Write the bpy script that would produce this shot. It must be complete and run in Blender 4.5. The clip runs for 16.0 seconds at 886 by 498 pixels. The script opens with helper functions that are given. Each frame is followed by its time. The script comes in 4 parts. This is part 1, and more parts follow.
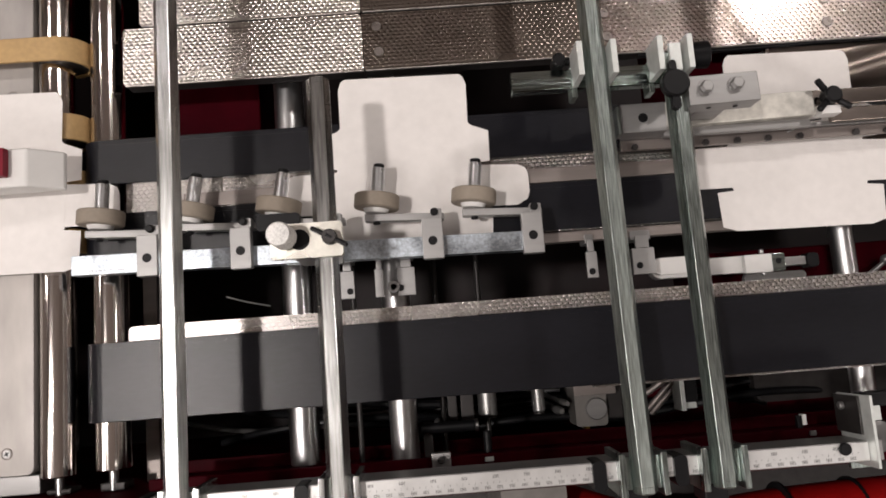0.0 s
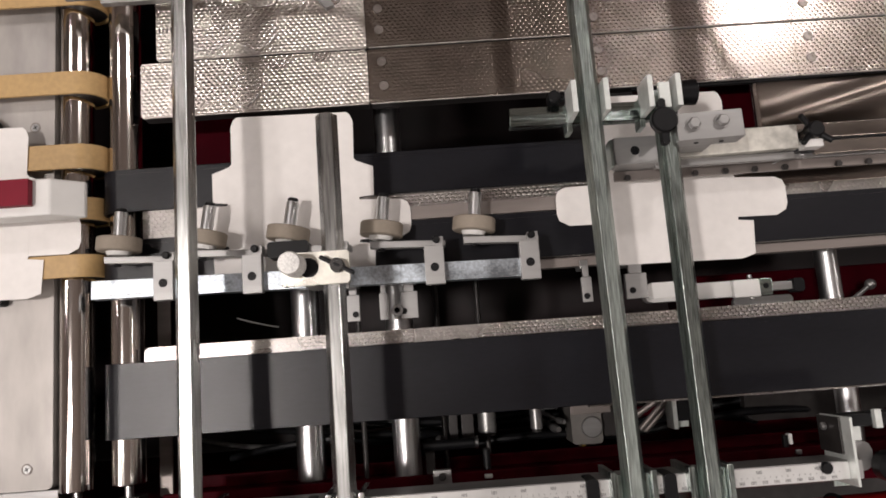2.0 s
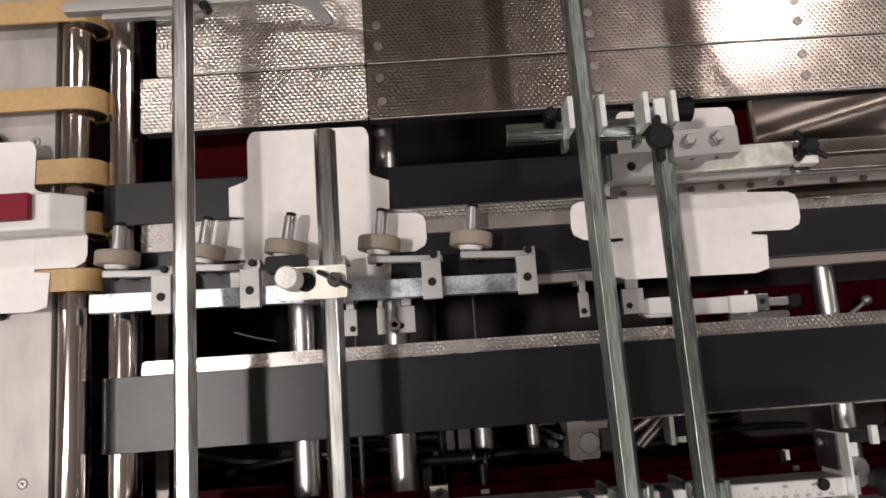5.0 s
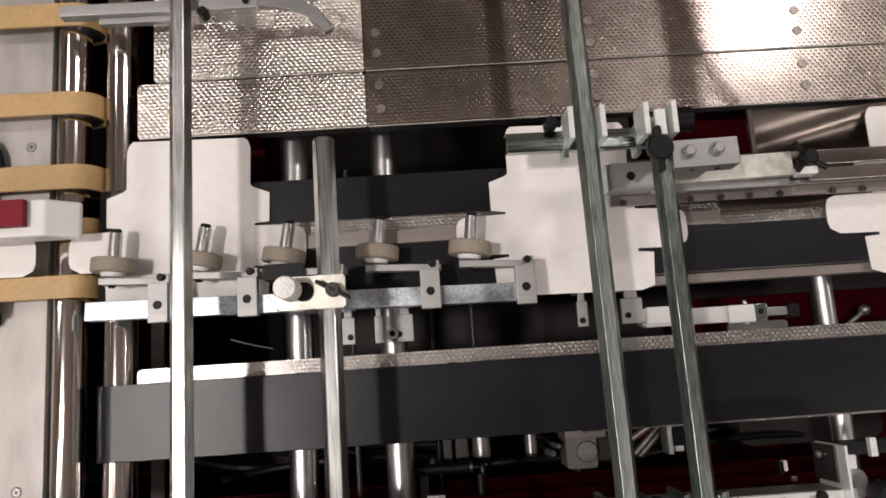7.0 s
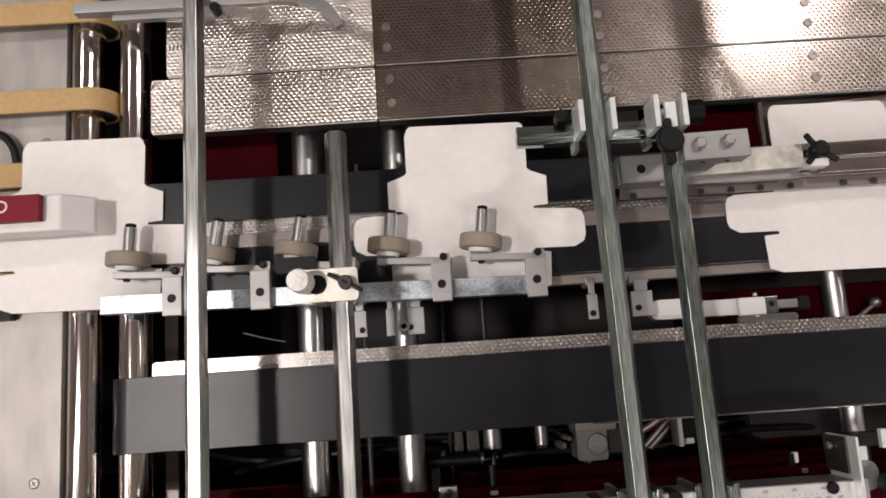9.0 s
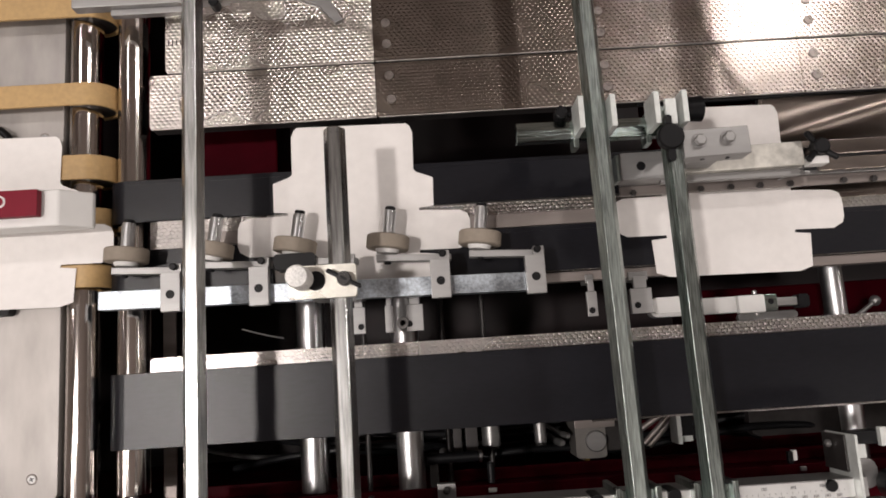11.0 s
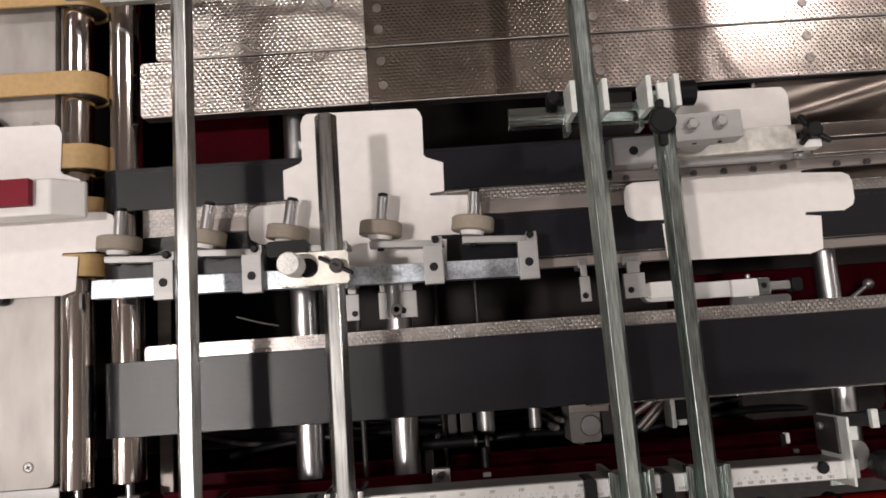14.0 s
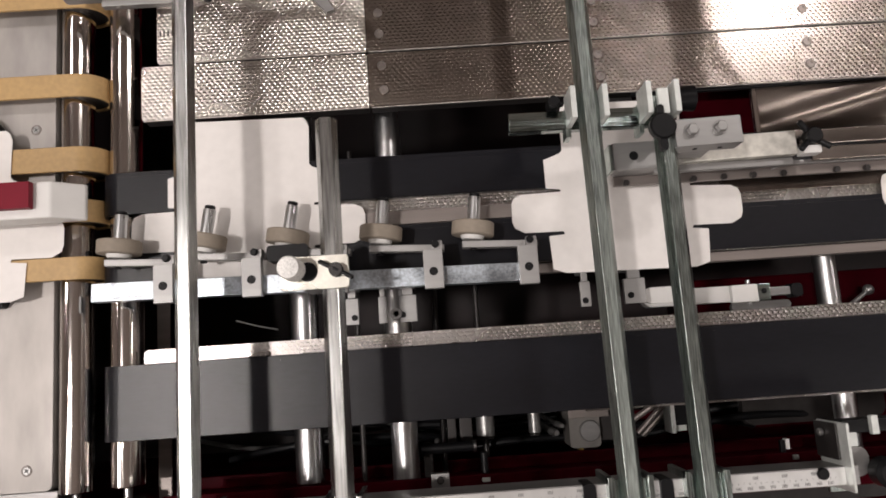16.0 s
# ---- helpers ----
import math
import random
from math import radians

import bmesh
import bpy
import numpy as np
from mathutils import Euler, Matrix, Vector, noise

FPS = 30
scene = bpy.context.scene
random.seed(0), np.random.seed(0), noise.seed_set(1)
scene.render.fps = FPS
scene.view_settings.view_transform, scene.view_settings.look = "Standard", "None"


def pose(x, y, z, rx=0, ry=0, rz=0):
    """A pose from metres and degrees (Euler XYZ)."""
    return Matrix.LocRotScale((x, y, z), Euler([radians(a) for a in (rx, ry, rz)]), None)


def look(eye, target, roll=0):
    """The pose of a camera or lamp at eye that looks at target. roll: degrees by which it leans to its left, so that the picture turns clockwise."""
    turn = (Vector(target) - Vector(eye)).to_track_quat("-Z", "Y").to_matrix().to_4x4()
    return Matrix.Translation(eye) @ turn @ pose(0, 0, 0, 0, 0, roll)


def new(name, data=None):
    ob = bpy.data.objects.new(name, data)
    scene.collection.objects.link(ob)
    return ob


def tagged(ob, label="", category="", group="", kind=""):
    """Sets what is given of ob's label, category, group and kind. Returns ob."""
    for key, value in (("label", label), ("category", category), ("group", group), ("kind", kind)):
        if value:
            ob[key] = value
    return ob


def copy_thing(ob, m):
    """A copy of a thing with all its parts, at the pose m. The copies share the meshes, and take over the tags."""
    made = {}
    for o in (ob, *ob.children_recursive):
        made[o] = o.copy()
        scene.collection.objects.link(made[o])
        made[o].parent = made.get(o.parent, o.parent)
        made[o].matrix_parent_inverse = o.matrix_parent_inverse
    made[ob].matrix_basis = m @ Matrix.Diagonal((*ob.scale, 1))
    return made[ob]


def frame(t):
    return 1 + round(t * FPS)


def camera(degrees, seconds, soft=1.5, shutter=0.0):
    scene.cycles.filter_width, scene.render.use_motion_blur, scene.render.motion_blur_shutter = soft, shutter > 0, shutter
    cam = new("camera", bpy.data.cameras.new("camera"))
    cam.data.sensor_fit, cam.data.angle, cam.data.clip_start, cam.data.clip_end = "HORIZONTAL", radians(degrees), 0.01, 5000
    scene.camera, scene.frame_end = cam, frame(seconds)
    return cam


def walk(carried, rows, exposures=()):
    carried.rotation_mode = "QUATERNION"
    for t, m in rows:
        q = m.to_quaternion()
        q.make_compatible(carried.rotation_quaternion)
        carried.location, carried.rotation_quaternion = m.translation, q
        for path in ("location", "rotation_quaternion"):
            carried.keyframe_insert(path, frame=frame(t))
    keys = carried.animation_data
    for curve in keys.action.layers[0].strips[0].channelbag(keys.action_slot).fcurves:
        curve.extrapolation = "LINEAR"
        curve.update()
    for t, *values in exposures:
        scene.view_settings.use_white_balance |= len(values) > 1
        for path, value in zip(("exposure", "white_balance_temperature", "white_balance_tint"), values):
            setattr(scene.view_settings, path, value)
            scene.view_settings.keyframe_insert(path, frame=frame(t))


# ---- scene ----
cam = camera(62.1, 16.0, soft=1.75)
PATH = [
    (0, (0.07, 0.045, 1.611), (0.113, 0.309, -0.371), 5.0),
    (0.5, (0.071, 0.051, 1.627), (0.113, 0.292, -0.358), 5.3),
    (1, (0.071, 0.052, 1.638), (0.096, 0.28, -0.349), 2.2),
    (1.5, (0.073, 0.055, 1.644), (0.127, 0.307, -0.339), 7.8),
    (2, (0.071, 0.054, 1.647), (0.11, 0.35, -0.331), 3.4),
    (2.5, (0.07, 0.052, 1.648), (0.101, 0.378, -0.325), 1.4),
    (3, (0.069, 0.053, 1.649), (0.108, 0.375, -0.325), 2.8),
    (3.5, (0.071, 0.055, 1.649), (0.119, 0.366, -0.326), 4.6),
    (4, (0.073, 0.053, 1.651), (0.112, 0.378, -0.322), 2.8),
    (6.3, (0.072, 0.06, 1.648), (0.122, 0.397, -0.322), 4.6),
    (6.5, (0.07, 0.062, 1.65), (0.117, 0.394, -0.322), 4.3),
    (7, (0.07, 0.063, 1.648), (0.127, 0.397, -0.323), 6.0),
    (7.5, (0.068, 0.063, 1.648), (0.119, 0.398, -0.323), 5.1),
    (8, (0.068, 0.062, 1.649), (0.116, 0.397, -0.322), 4.5),
    (8.5, (0.067, 0.061, 1.65), (0.111, 0.395, -0.322), 3.9),
    (9, (0.067, 0.06, 1.652), (0.101, 0.384, -0.321), 2.2),
    (11.5, (0.067, 0.059, 1.65), (0.105, 0.374, -0.324), 3.3),
    (12, (0.069, 0.06, 1.65), (0.109, 0.37, -0.326), 3.8),
    (12.5, (0.07, 0.06, 1.651), (0.102, 0.365, -0.326), 2.2),
    (13, (0.071, 0.06, 1.651), (0.097, 0.349, -0.328), 1.4),
    (13.5, (0.071, 0.059, 1.65), (0.105, 0.339, -0.33), 3.0),
    (14, (0.073, 0.058, 1.65), (0.109, 0.341, -0.329), 3.2),
    (14.5, (0.073, 0.059, 1.65), (0.117, 0.344, -0.329), 4.8),
    (15, (0.071, 0.06, 1.651), (0.115, 0.349, -0.328), 4.7),
    (15.5, (0.072, 0.06, 1.651), (0.116, 0.356, -0.326), 4.5),
    (16, (0.073, 0.058, 1.65), (0.11, 0.353, -0.328), 3.3),
]
walk(cam, [(t, look(eye, target, roll)) for t, eye, target, roll in PATH])

# ---- light: high-bay hall lamps over a folding and gluing machine ----
world = bpy.data.worlds.new("hall_air")
scene.world = world
world.use_nodes = True
world.node_tree.nodes["Background"].inputs[0].default_value = (1.0, 0.93, 0.88, 1)
world.node_tree.nodes["Background"].inputs[1].default_value = 0.09
scene.view_settings.exposure = -0.25


def hall_lamp(name, x, y, z, size, watts, colour, aim):
    data = bpy.data.lights.new(name, "AREA")
    data.shape, data.size, data.energy, data.color = "DISK", size, watts, colour
    ob = new(name, data)
    ob.matrix_world = look((x, y, z), aim)
    return tagged(ob, "round white high-bay lamp under the hall ceiling", "lamp", "high-bay lamps")


WARM = (1.0, 0.918, 0.88)
hall_lamp("high_bay_lamp", -1.56, -0.10, 4.9, 0.26, 98, WARM, (0, 0.2, 0.9))
hall_lamp("high_bay_lamp", 2.50, 2.35, 4.9, 0.26, 40, WARM, (0.3, 0.2, 0.9))
hall_lamp("high_bay_lamp", -0.90, -3.60, 4.9, 0.9, 36, WARM, (0, 0.2, 0.9))
hall_lamp("high_bay_lamp", -2.60, -2.40, 4.9, 0.9, 34, WARM, (0, 0.2, 0.9))
hall_lamp("high_bay_lamp", 3.20, -1.80, 4.9, 0.9, 34, WARM, (0, 0.2, 0.9))
hall_lamp("high_bay_lamp", 4.80, 0.40, 4.9, 0.3, 14, WARM, (0, 0.2, 0.9))
hall_lamp("high_bay_lamp", -5.20, 0.90, 4.9, 0.3, 14, WARM, (0, 0.2, 0.9))
hall_lamp("high_bay_lamp", 1.60, -4.20, 4.9, 0.3, 9, WARM, (0, 0.2, 0.9))
hall_lamp("high_bay_lamp", -2.25, 2.25, 4.9, 0.30, 20, WARM, (0, 0.2, 0.9))
hall_lamp("high_bay_lamp", -3.90, -0.70, 4.9, 0.9, 28, WARM, (0, 0.2, 0.9))


# ---- materials ----
def material(name, colour, rough=0.5, metal=0.0, vary=0.15, grain=60.0, stain=6.0, bump=0.05, bump_scale=300.0, streak=(1, 1, 1), rough_vary=0.1, spec=0.5):
    """A surface with colour that varies at two scales, uneven gloss and fine relief. Coordinates are metres."""
    m = bpy.data.materials.new(name)
    m.use_nodes = True
    n, l = m.node_tree.nodes, m.node_tree.links
    b = n["Principled BSDF"]
    tc = n.new("ShaderNodeTexCoord")
    mp = n.new("ShaderNodeMapping")
    mp.inputs["Scale"].default_value = streak
    l.new(tc.outputs["Object"], mp.inputs["Vector"])
    fine, broad, relief = (n.new("ShaderNodeTexNoise") for _ in range(3))
    for tex, s, d in ((fine, grain, 4), (broad, stain, 3), (relief, bump_scale, 2)):
        tex.inputs["Scale"].default_value, tex.inputs["Detail"].default_value = s, d
        l.new(mp.outputs[0], tex.inputs["Vector"])
    add = n.new("ShaderNodeMath")
    add.operation = "ADD"
    l.new(fine.outputs[0], add.inputs[0])
    l.new(broad.outputs[0], add.inputs[1])
    ramp = n.new("ShaderNodeMapRange")
    ramp.inputs["From Min"].default_value, ramp.inputs["From Max"].default_value = 0.7, 1.3
    ramp.inputs["To Min"].default_value, ramp.inputs["To Max"].default_value = 1 - vary, 1 + vary * 0.5
    l.new(add.outputs[0], ramp.inputs["Value"])
    mix = n.new("ShaderNodeMix")
    mix.data_type, mix.blend_type = "RGBA", "MULTIPLY"
    mix.inputs["Factor"].default_value = 1.0
    mix.inputs["A"].default_value = (*colour, 1)
    l.new(ramp.outputs[0], mix.inputs["B"])
    l.new(mix.outputs["Result"], b.inputs["Base Color"])
    rr = n.new("ShaderNodeMapRange")
    rr.inputs["From Min"].default_value, rr.inputs["From Max"].default_value = 0.3, 0.7
    rr.inputs["To Min"].default_value, rr.inputs["To Max"].default_value = max(0.02, rough - rough_vary), min(1, rough + rough_vary)
    l.new(broad.outputs[0], rr.inputs["Value"])
    l.new(rr.outputs[0], b.inputs["Roughness"])
    b.inputs["Metallic"].default_value = metal
    b.inputs["Specular IOR Level"].default_value = spec
    bp = n.new("ShaderNodeBump")
    bp.inputs["Strength"].default_value, bp.inputs["Distance"].default_value = bump, 0.0005
    l.new(relief.outputs[0], bp.inputs["Height"])
    l.new(bp.outputs[0], b.inputs["Normal"])
    return m


def dimpled(name, colour, rough, pitch, depth, inner=0.14, outer=0.48):
    """Stainless sheet embossed with a staggered grid of dimples."""
    m = material(name, colour, rough, 1.0, 0.25, 40, 5, 0.0, 200, rough_vary=0.06)
    n, l = m.node_tree.nodes, m.node_tree.links
    b = n["Principled BSDF"]
    tc = next(k for k in n if k.bl_idname == "ShaderNodeTexCoord")
    cell = (pitch, pitch * 1.3, 1.0)
    outs = []
    for shift in (0.0, 0.5):
        div = n.new("ShaderNodeVectorMath")
        div.operation = "DIVIDE"
        div.inputs[1].default_value = cell
        l.new(tc.outputs["Object"], div.inputs[0])
        sh = n.new("ShaderNodeVectorMath")
        sh.operation = "ADD"
        sh.inputs[1].default_value = (shift, shift, 0)
        l.new(div.outputs[0], sh.inputs[0])
        fr = n.new("ShaderNodeVectorMath")
        fr.operation = "FRACTION"
        l.new(sh.outputs[0], fr.inputs[0])
        ce = n.new("ShaderNodeVectorMath")
        ce.operation = "SUBTRACT"
        ce.inputs[1].default_value = (0.5, 0.5, 0)
        l.new(fr.outputs[0], ce.inputs[0])
        sc = n.new("ShaderNodeVectorMath")
        sc.operation = "MULTIPLY"
        sc.inputs[1].default_value = (1, 1.65, 0)
        l.new(ce.outputs[0], sc.inputs[0])
        ln = n.new("ShaderNodeVectorMath")
        ln.operation = "LENGTH"
        l.new(sc.outputs[0], ln.inputs[0])
        outs.append(ln.outputs["Value"])
    near = n.new("ShaderNodeMath")
    near.operation = "MINIMUM"
    l.new(outs[0], near.inputs[0])
    l.new(outs[1], near.inputs[1])
    dome = n.new("ShaderNodeMapRange")
    dome.interpolation_type = "SMOOTHSTEP"
    dome.inputs["From Min"].default_value, dome.inputs["From Max"].default_value = inner, outer
    dome.inputs["To Min"].default_value, dome.inputs["To Max"].default_value = 1, 0
    l.new(near.outputs[0], dome.inputs["Value"])
    bp = n.new("ShaderNodeBump")
    bp.inputs["Strength"].default_value, bp.inputs["Distance"].default_value = 1.0, depth
    l.new(dome.outputs[0], bp.inputs["Height"])
    l.new(bp.outputs[0], b.inputs["Normal"])
    return m


PAPER = material("white_carton", (0.845, 0.815, 0.79), 0.55, 0, 0.06, 90, 9, 0.9, 16)
BELT = material("grey_belt", (0.0078, 0.0080, 0.0112), 0.29, 0, 0.3, 300, 18, 0.25, 1500, (0.3, 1, 1), rough_vary=0.012, spec=0.32)
TAN = material("tan_belt", (0.52, 0.34, 0.15), 0.55, 0, 0.15, 200, 12, 0.15, 900)
CHROME = material("chromed_roller", (0.80, 0.75, 0.71), 0.10, 1, 0.2, 160, 12, 0.6, 420, (1, 0.001, 1), rough_vary=0.03)
ROD = material("ground_steel", (0.64, 0.645, 0.65), 0.32, 1, 0.3, 500, 30, 0.15, 1500, (1, 0.03, 1))
ZINC = material("bright_zinc", (0.70, 0.715, 0.705), 0.24, 1, 0.6, 420, 14, 0.12, 400, (1, 0.06, 1), rough_vary=0.05)
GREEN_ZINC = material("green_zinc", (0.41, 0.465, 0.44), 0.31, 1, 0.8, 900, 25, 0.25, 900, (1, 0.05, 1), rough_vary=0.08)
DARK_ZINC = material("dark_green_zinc", (0.42, 0.49, 0.465), 0.2, 1, 0.6, 500, 20, 0.5, 600, (0.06, 1, 1))
GALV = material("galvanised_steel", (0.52, 0.57, 0.62), 0.42, 1, 0.5, 420, 40, 0.2, 420)
ALU = material("milled_aluminium", (0.38, 0.375, 0.37), 0.45, 0.75, 0.12, 140, 14, 0.05, 300, (0.2, 1, 1))
ALU_GREY = material("grey_aluminium", (0.34, 0.335, 0.33), 0.42, 0.8, 0.2, 140, 14, 0.05, 300, (0.2, 1, 1))
TABLE = material("table_aluminium", (0.41, 0.385, 0.365), 0.48, 0.45, 0.3, 40, 9, 0.12, 60, (1, 0.35, 1), rough_vary=0.08)
CREAM = material("cream_plate", (0.86, 0.84, 0.76), 0.3, 0.75, 0.15, 160, 20, 0.05, 300)
STEEL_STRIP = material("warm_steel_strip", (0.26, 0.228, 0.212), 0.5, 0.6, 0.2, 90, 10, 0.05, 300, (0.1, 1, 1))
EDGE_STEEL = material("worn_edge_steel", (0.72, 0.67, 0.63), 0.5, 0.8, 0.4, 90, 20, 0.1, 200)
BROWNED = material("browned_steel", (0.34, 0.295, 0.265), 0.24, 1, 0.45, 60, 12, 0.15, 40, (0.3, 1, 1))
POLISHED = material("polished_sheet", (0.44, 0.375, 0.33), 0.33, 1, 0.35, 25, 9, 0.04, 60, (0.4, 1, 1), rough_vary=0.06)
# Cover sheets: one stainless in lit, shaded and half-lit copies, reflected light in the colour.
DIMPLE_LIT = dimpled("lit_dimpled_stainless", (0.68, 0.63, 0.59), 0.30, 0.0058, 0.00044, 0.12, 0.46)
DIMPLE_BED = dimpled("dimpled_bed_stainless", (0.45, 0.425, 0.405), 0.26, 0.0058, 0.00040, 0.29, 0.47)
DIMPLE_SHADED = dimpled("shaded_dimpled_stainless", (0.26, 0.22, 0.19), 0.28, 0.0058, 0.00024, 0.12, 0.46)
DIMPLE_HALF_LIT = dimpled("half_lit_dimpled_stainless", (0.57, 0.50, 0.45), 0.20, 0.0058, 0.00050, 0.10, 0.44)
RUBBER = material("taupe_rubber", (0.30, 0.255, 0.205), 0.75, 0, 0.12, 200, 30, 0.15, 600)
WHITE = material("white_plastic", (0.76, 0.75, 0.73), 0.4, 0, 0.06, 60, 10, 0.03, 300)
BLACK = material("black_plastic", (0.007, 0.007, 0.008), 0.42, 0, 0.3, 100, 10, 0.08, 400, spec=0.22)
BLACK_STEEL = material("blackened_steel", (0.040, 0.036, 0.035), 0.42, 0.3, 0.4, 60, 9, 0.1, 200)
# Flat black that paints in the shade beneath belts and sheets.
RECESS_SHADE = material("recess_shade_black", (0.030, 0.026, 0.026), 0.7, 0, 0.4, 40, 8, 0.1, 100)
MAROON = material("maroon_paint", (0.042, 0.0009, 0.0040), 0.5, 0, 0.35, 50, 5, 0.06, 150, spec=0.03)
OILY_MAROON = material("oily_maroon", (0.012, 0.004, 0.005), 0.6, 0, 0.5, 30, 6, 0.1, 80)
RED = material("red_hose", (0.36, 0.006, 0.006), 0.45, 0, 0.3, 60, 8, 0.05, 200, spec=0.2)
CRIMSON = material("crimson_plastic", (0.20, 0.005, 0.020), 0.5, 0, 0.1, 60, 8, 0.03, 200, spec=0.2)
BRASS = material("brass", (0.55, 0.36, 0.10), 0.35, 1, 0.2)
GREY_BOX = material("grey_housing", (0.19, 0.178, 0.165), 0.5, 0.2, 0.25, 60, 12)
PALE_ZINC = material("pale_zinc", (0.74, 0.77, 0.745), 0.45, 0.45, 0.15, 120, 16, 0.05, 300)
MOTTLED = material("mottled_plating", (0.66, 0.64, 0.585), 0.45, 0.4, 0.45, 90, 30, 0.08, 250)
SCREW_STEEL = material("screw_steel", (0.33, 0.295, 0.275), 0.4, 0.9, 0.2, 200, 40)
SPECKLED = material("speckled_white", (0.86, 0.85, 0.82), 0.5, 0, 0.35, 500, 60, 0.1, 500)
INK = material("black_ink", (0.13, 0.13, 0.13), 0.6)
SCALE = material("scale_face", (0.70, 0.70, 0.69), 0.35, 0.5, 0.1, 100, 15)
HALL = material("hall_paint", (0.52, 0.46, 0.43), 0.8, 0, 0.2, 3, 0.5, 0.1, 20)
CONCRETE = material("concrete_floor", (0.32, 0.30, 0.285), 0.7, 0, 0.25, 8, 1, 0.2, 60)


# ---- mesh helpers ----
def box(x0, x1, y0, y1, z0, z1, bevel=0.0008):
    bm = bmesh.new()
    bmesh.ops.create_cube(bm, size=1.0)
    for v in bm.verts:
        v.co = Vector(((x0 + x1) / 2 + v.co.x * (x1 - x0), (y0 + y1) / 2 + v.co.y * (y1 - y0), (z0 + z1) / 2 + v.co.z * (z1 - z0)))
    if bevel:
        bmesh.ops.bevel(bm, geom=bm.edges[:], offset=bevel, segments=2, profile=0.5, affect="EDGES")
    return bm


def turned(profile, p0, p1, seg=28, phase=0.0):
    """A solid of revolution about p0 -> p1; the profile gives (metres along, radius)."""
    p0, p1 = Vector(p0), Vector(p1)
    turn = (p1 - p0).to_track_quat("Z", "Y").to_matrix().to_4x4()
    bm = bmesh.new()
    rings = []
    for a, r in profile:
        rings.append([bm.verts.new(p0 + turn @ Vector((r * math.cos(phase + 2 * math.pi * i / seg), r * math.sin(phase + 2 * math.pi * i / seg), a))) for i in range(seg)])
    for ra, rb in zip(rings, rings[1:]):
        for i in range(seg):
            bm.faces.new((ra[i], ra[(i + 1) % seg], rb[(i + 1) % seg], rb[i]))
    bm.faces.new(rings[0][::-1])
    bm.faces.new(rings[-1])
    return bm


def rod(p0, p1, r, chamfer=0.001, seg=28, phase=0.0):
    length = (Vector(p1) - Vector(p0)).length
    c = min(chamfer, r * 0.5, length * 0.3)
    return turned(((0, r - c), (c, r), (length - c, r), (length, r - c)), p0, p1, seg, phase)


def ring(p0, p1, r, hole, seg=28):
    length = (Vector(p1) - Vector(p0)).length
    return turned(((length * 0.5, 0.0001), (length * 0.5, hole), (length, hole), (length, r - 0.0004), (length - 0.0004, r), (0, r)), p0, p1, seg)


def prism(outline, z0, z1, bevel=0.0):
    """An upright prism over a plan outline, counter-clockwise."""
    bm = bmesh.new()
    low = [bm.verts.new((x, y, z0)) for x, y in outline]
    top = [bm.verts.new((x, y, z1)) for x, y in outline]
    n = len(outline)
    for i in range(n):
        bm.faces.new((low[i], low[(i + 1) % n], top[(i + 1) % n], top[i]))
    bm.faces.new(top)
    bm.faces.new(low[::-1])
    if bevel:
        bmesh.ops.bevel(bm, geom=bm.edges[:], offset=bevel, segments=2, profile=0.5, affect="EDGES")
    return bm


def rounded(x0, x1, y0, y1, r, n=6):
    pts = []
    for cx, cy, a in ((x1 - r, y0 + r, -90), (x1 - r, y1 - r, 0), (x0 + r, y1 - r, 90), (x0 + r, y0 + r, 180)):
        for i in range(n + 1):
            b = radians(a + 90 * i / n)
            pts.append((cx + r * math.cos(b), cy + r * math.sin(b)))
    return pts


def wedge(profile, y0, y1, bevel=0.0):
    """A block with the given (x, z) side profile, from y0 to y1."""
    bm = bmesh.new()
    near = [bm.verts.new((x, y0, z)) for x, z in profile]
    far = [bm.verts.new((x, y1, z)) for x, z in profile]
    n = len(profile)
    for i in range(n):
        bm.faces.new((near[i], near[(i + 1) % n], far[(i + 1) % n], far[i]))
    bm.faces.new(near[::-1])
    bm.faces.new(far)
    if bevel:
        bmesh.ops.bevel(bm, geom=bm.edges[:], offset=bevel, segments=3, profile=0.5, affect="EDGES")
    return bm


def sweep(points, r, seg=12):
    """A round hose through the points."""
    bm = bmesh.new()
    pts = [Vector(p) for p in points]
    fine = []
    for i in range(len(pts) - 1):
        a, b, c, d = pts[max(i - 1, 0)], pts[i], pts[i + 1], pts[min(i + 2, len(pts) - 1)]
        for k in range(8):
            t = k / 8
            fine.append(0.5 * (2 * b + (c - a) * t + (2 * a - 5 * b + 4 * c - d) * t * t + (3 * b - a - 3 * c + d) * t ** 3))
    fine.append(pts[-1])
    rings = []
    for i, p in enumerate(fine):
        way = fine[min(i + 1, len(fine) - 1)] - fine[max(i - 1, 0)]
        turn = way.to_track_quat("Z", "Y").to_matrix()
        rings.append([bm.verts.new(p + turn @ Vector((r * math.cos(2 * math.pi * k / seg), r * math.sin(2 * math.pi * k / seg), 0))) for k in range(seg)])
    for ra, rb in zip(rings, rings[1:]):
        for k in range(seg):
            bm.faces.new((ra[k], ra[(k + 1) % seg], rb[(k + 1) % seg], rb[k]))
    bm.faces.new(rings[0][::-1])
    bm.faces.new(rings[-1])
    return bm


def tilted(bm, angle, at):
    bmesh.ops.rotate(bm, verts=bm.verts[:], cent=Vector(at), matrix=Matrix.Rotation(angle, 3, "Z"))
    return bm


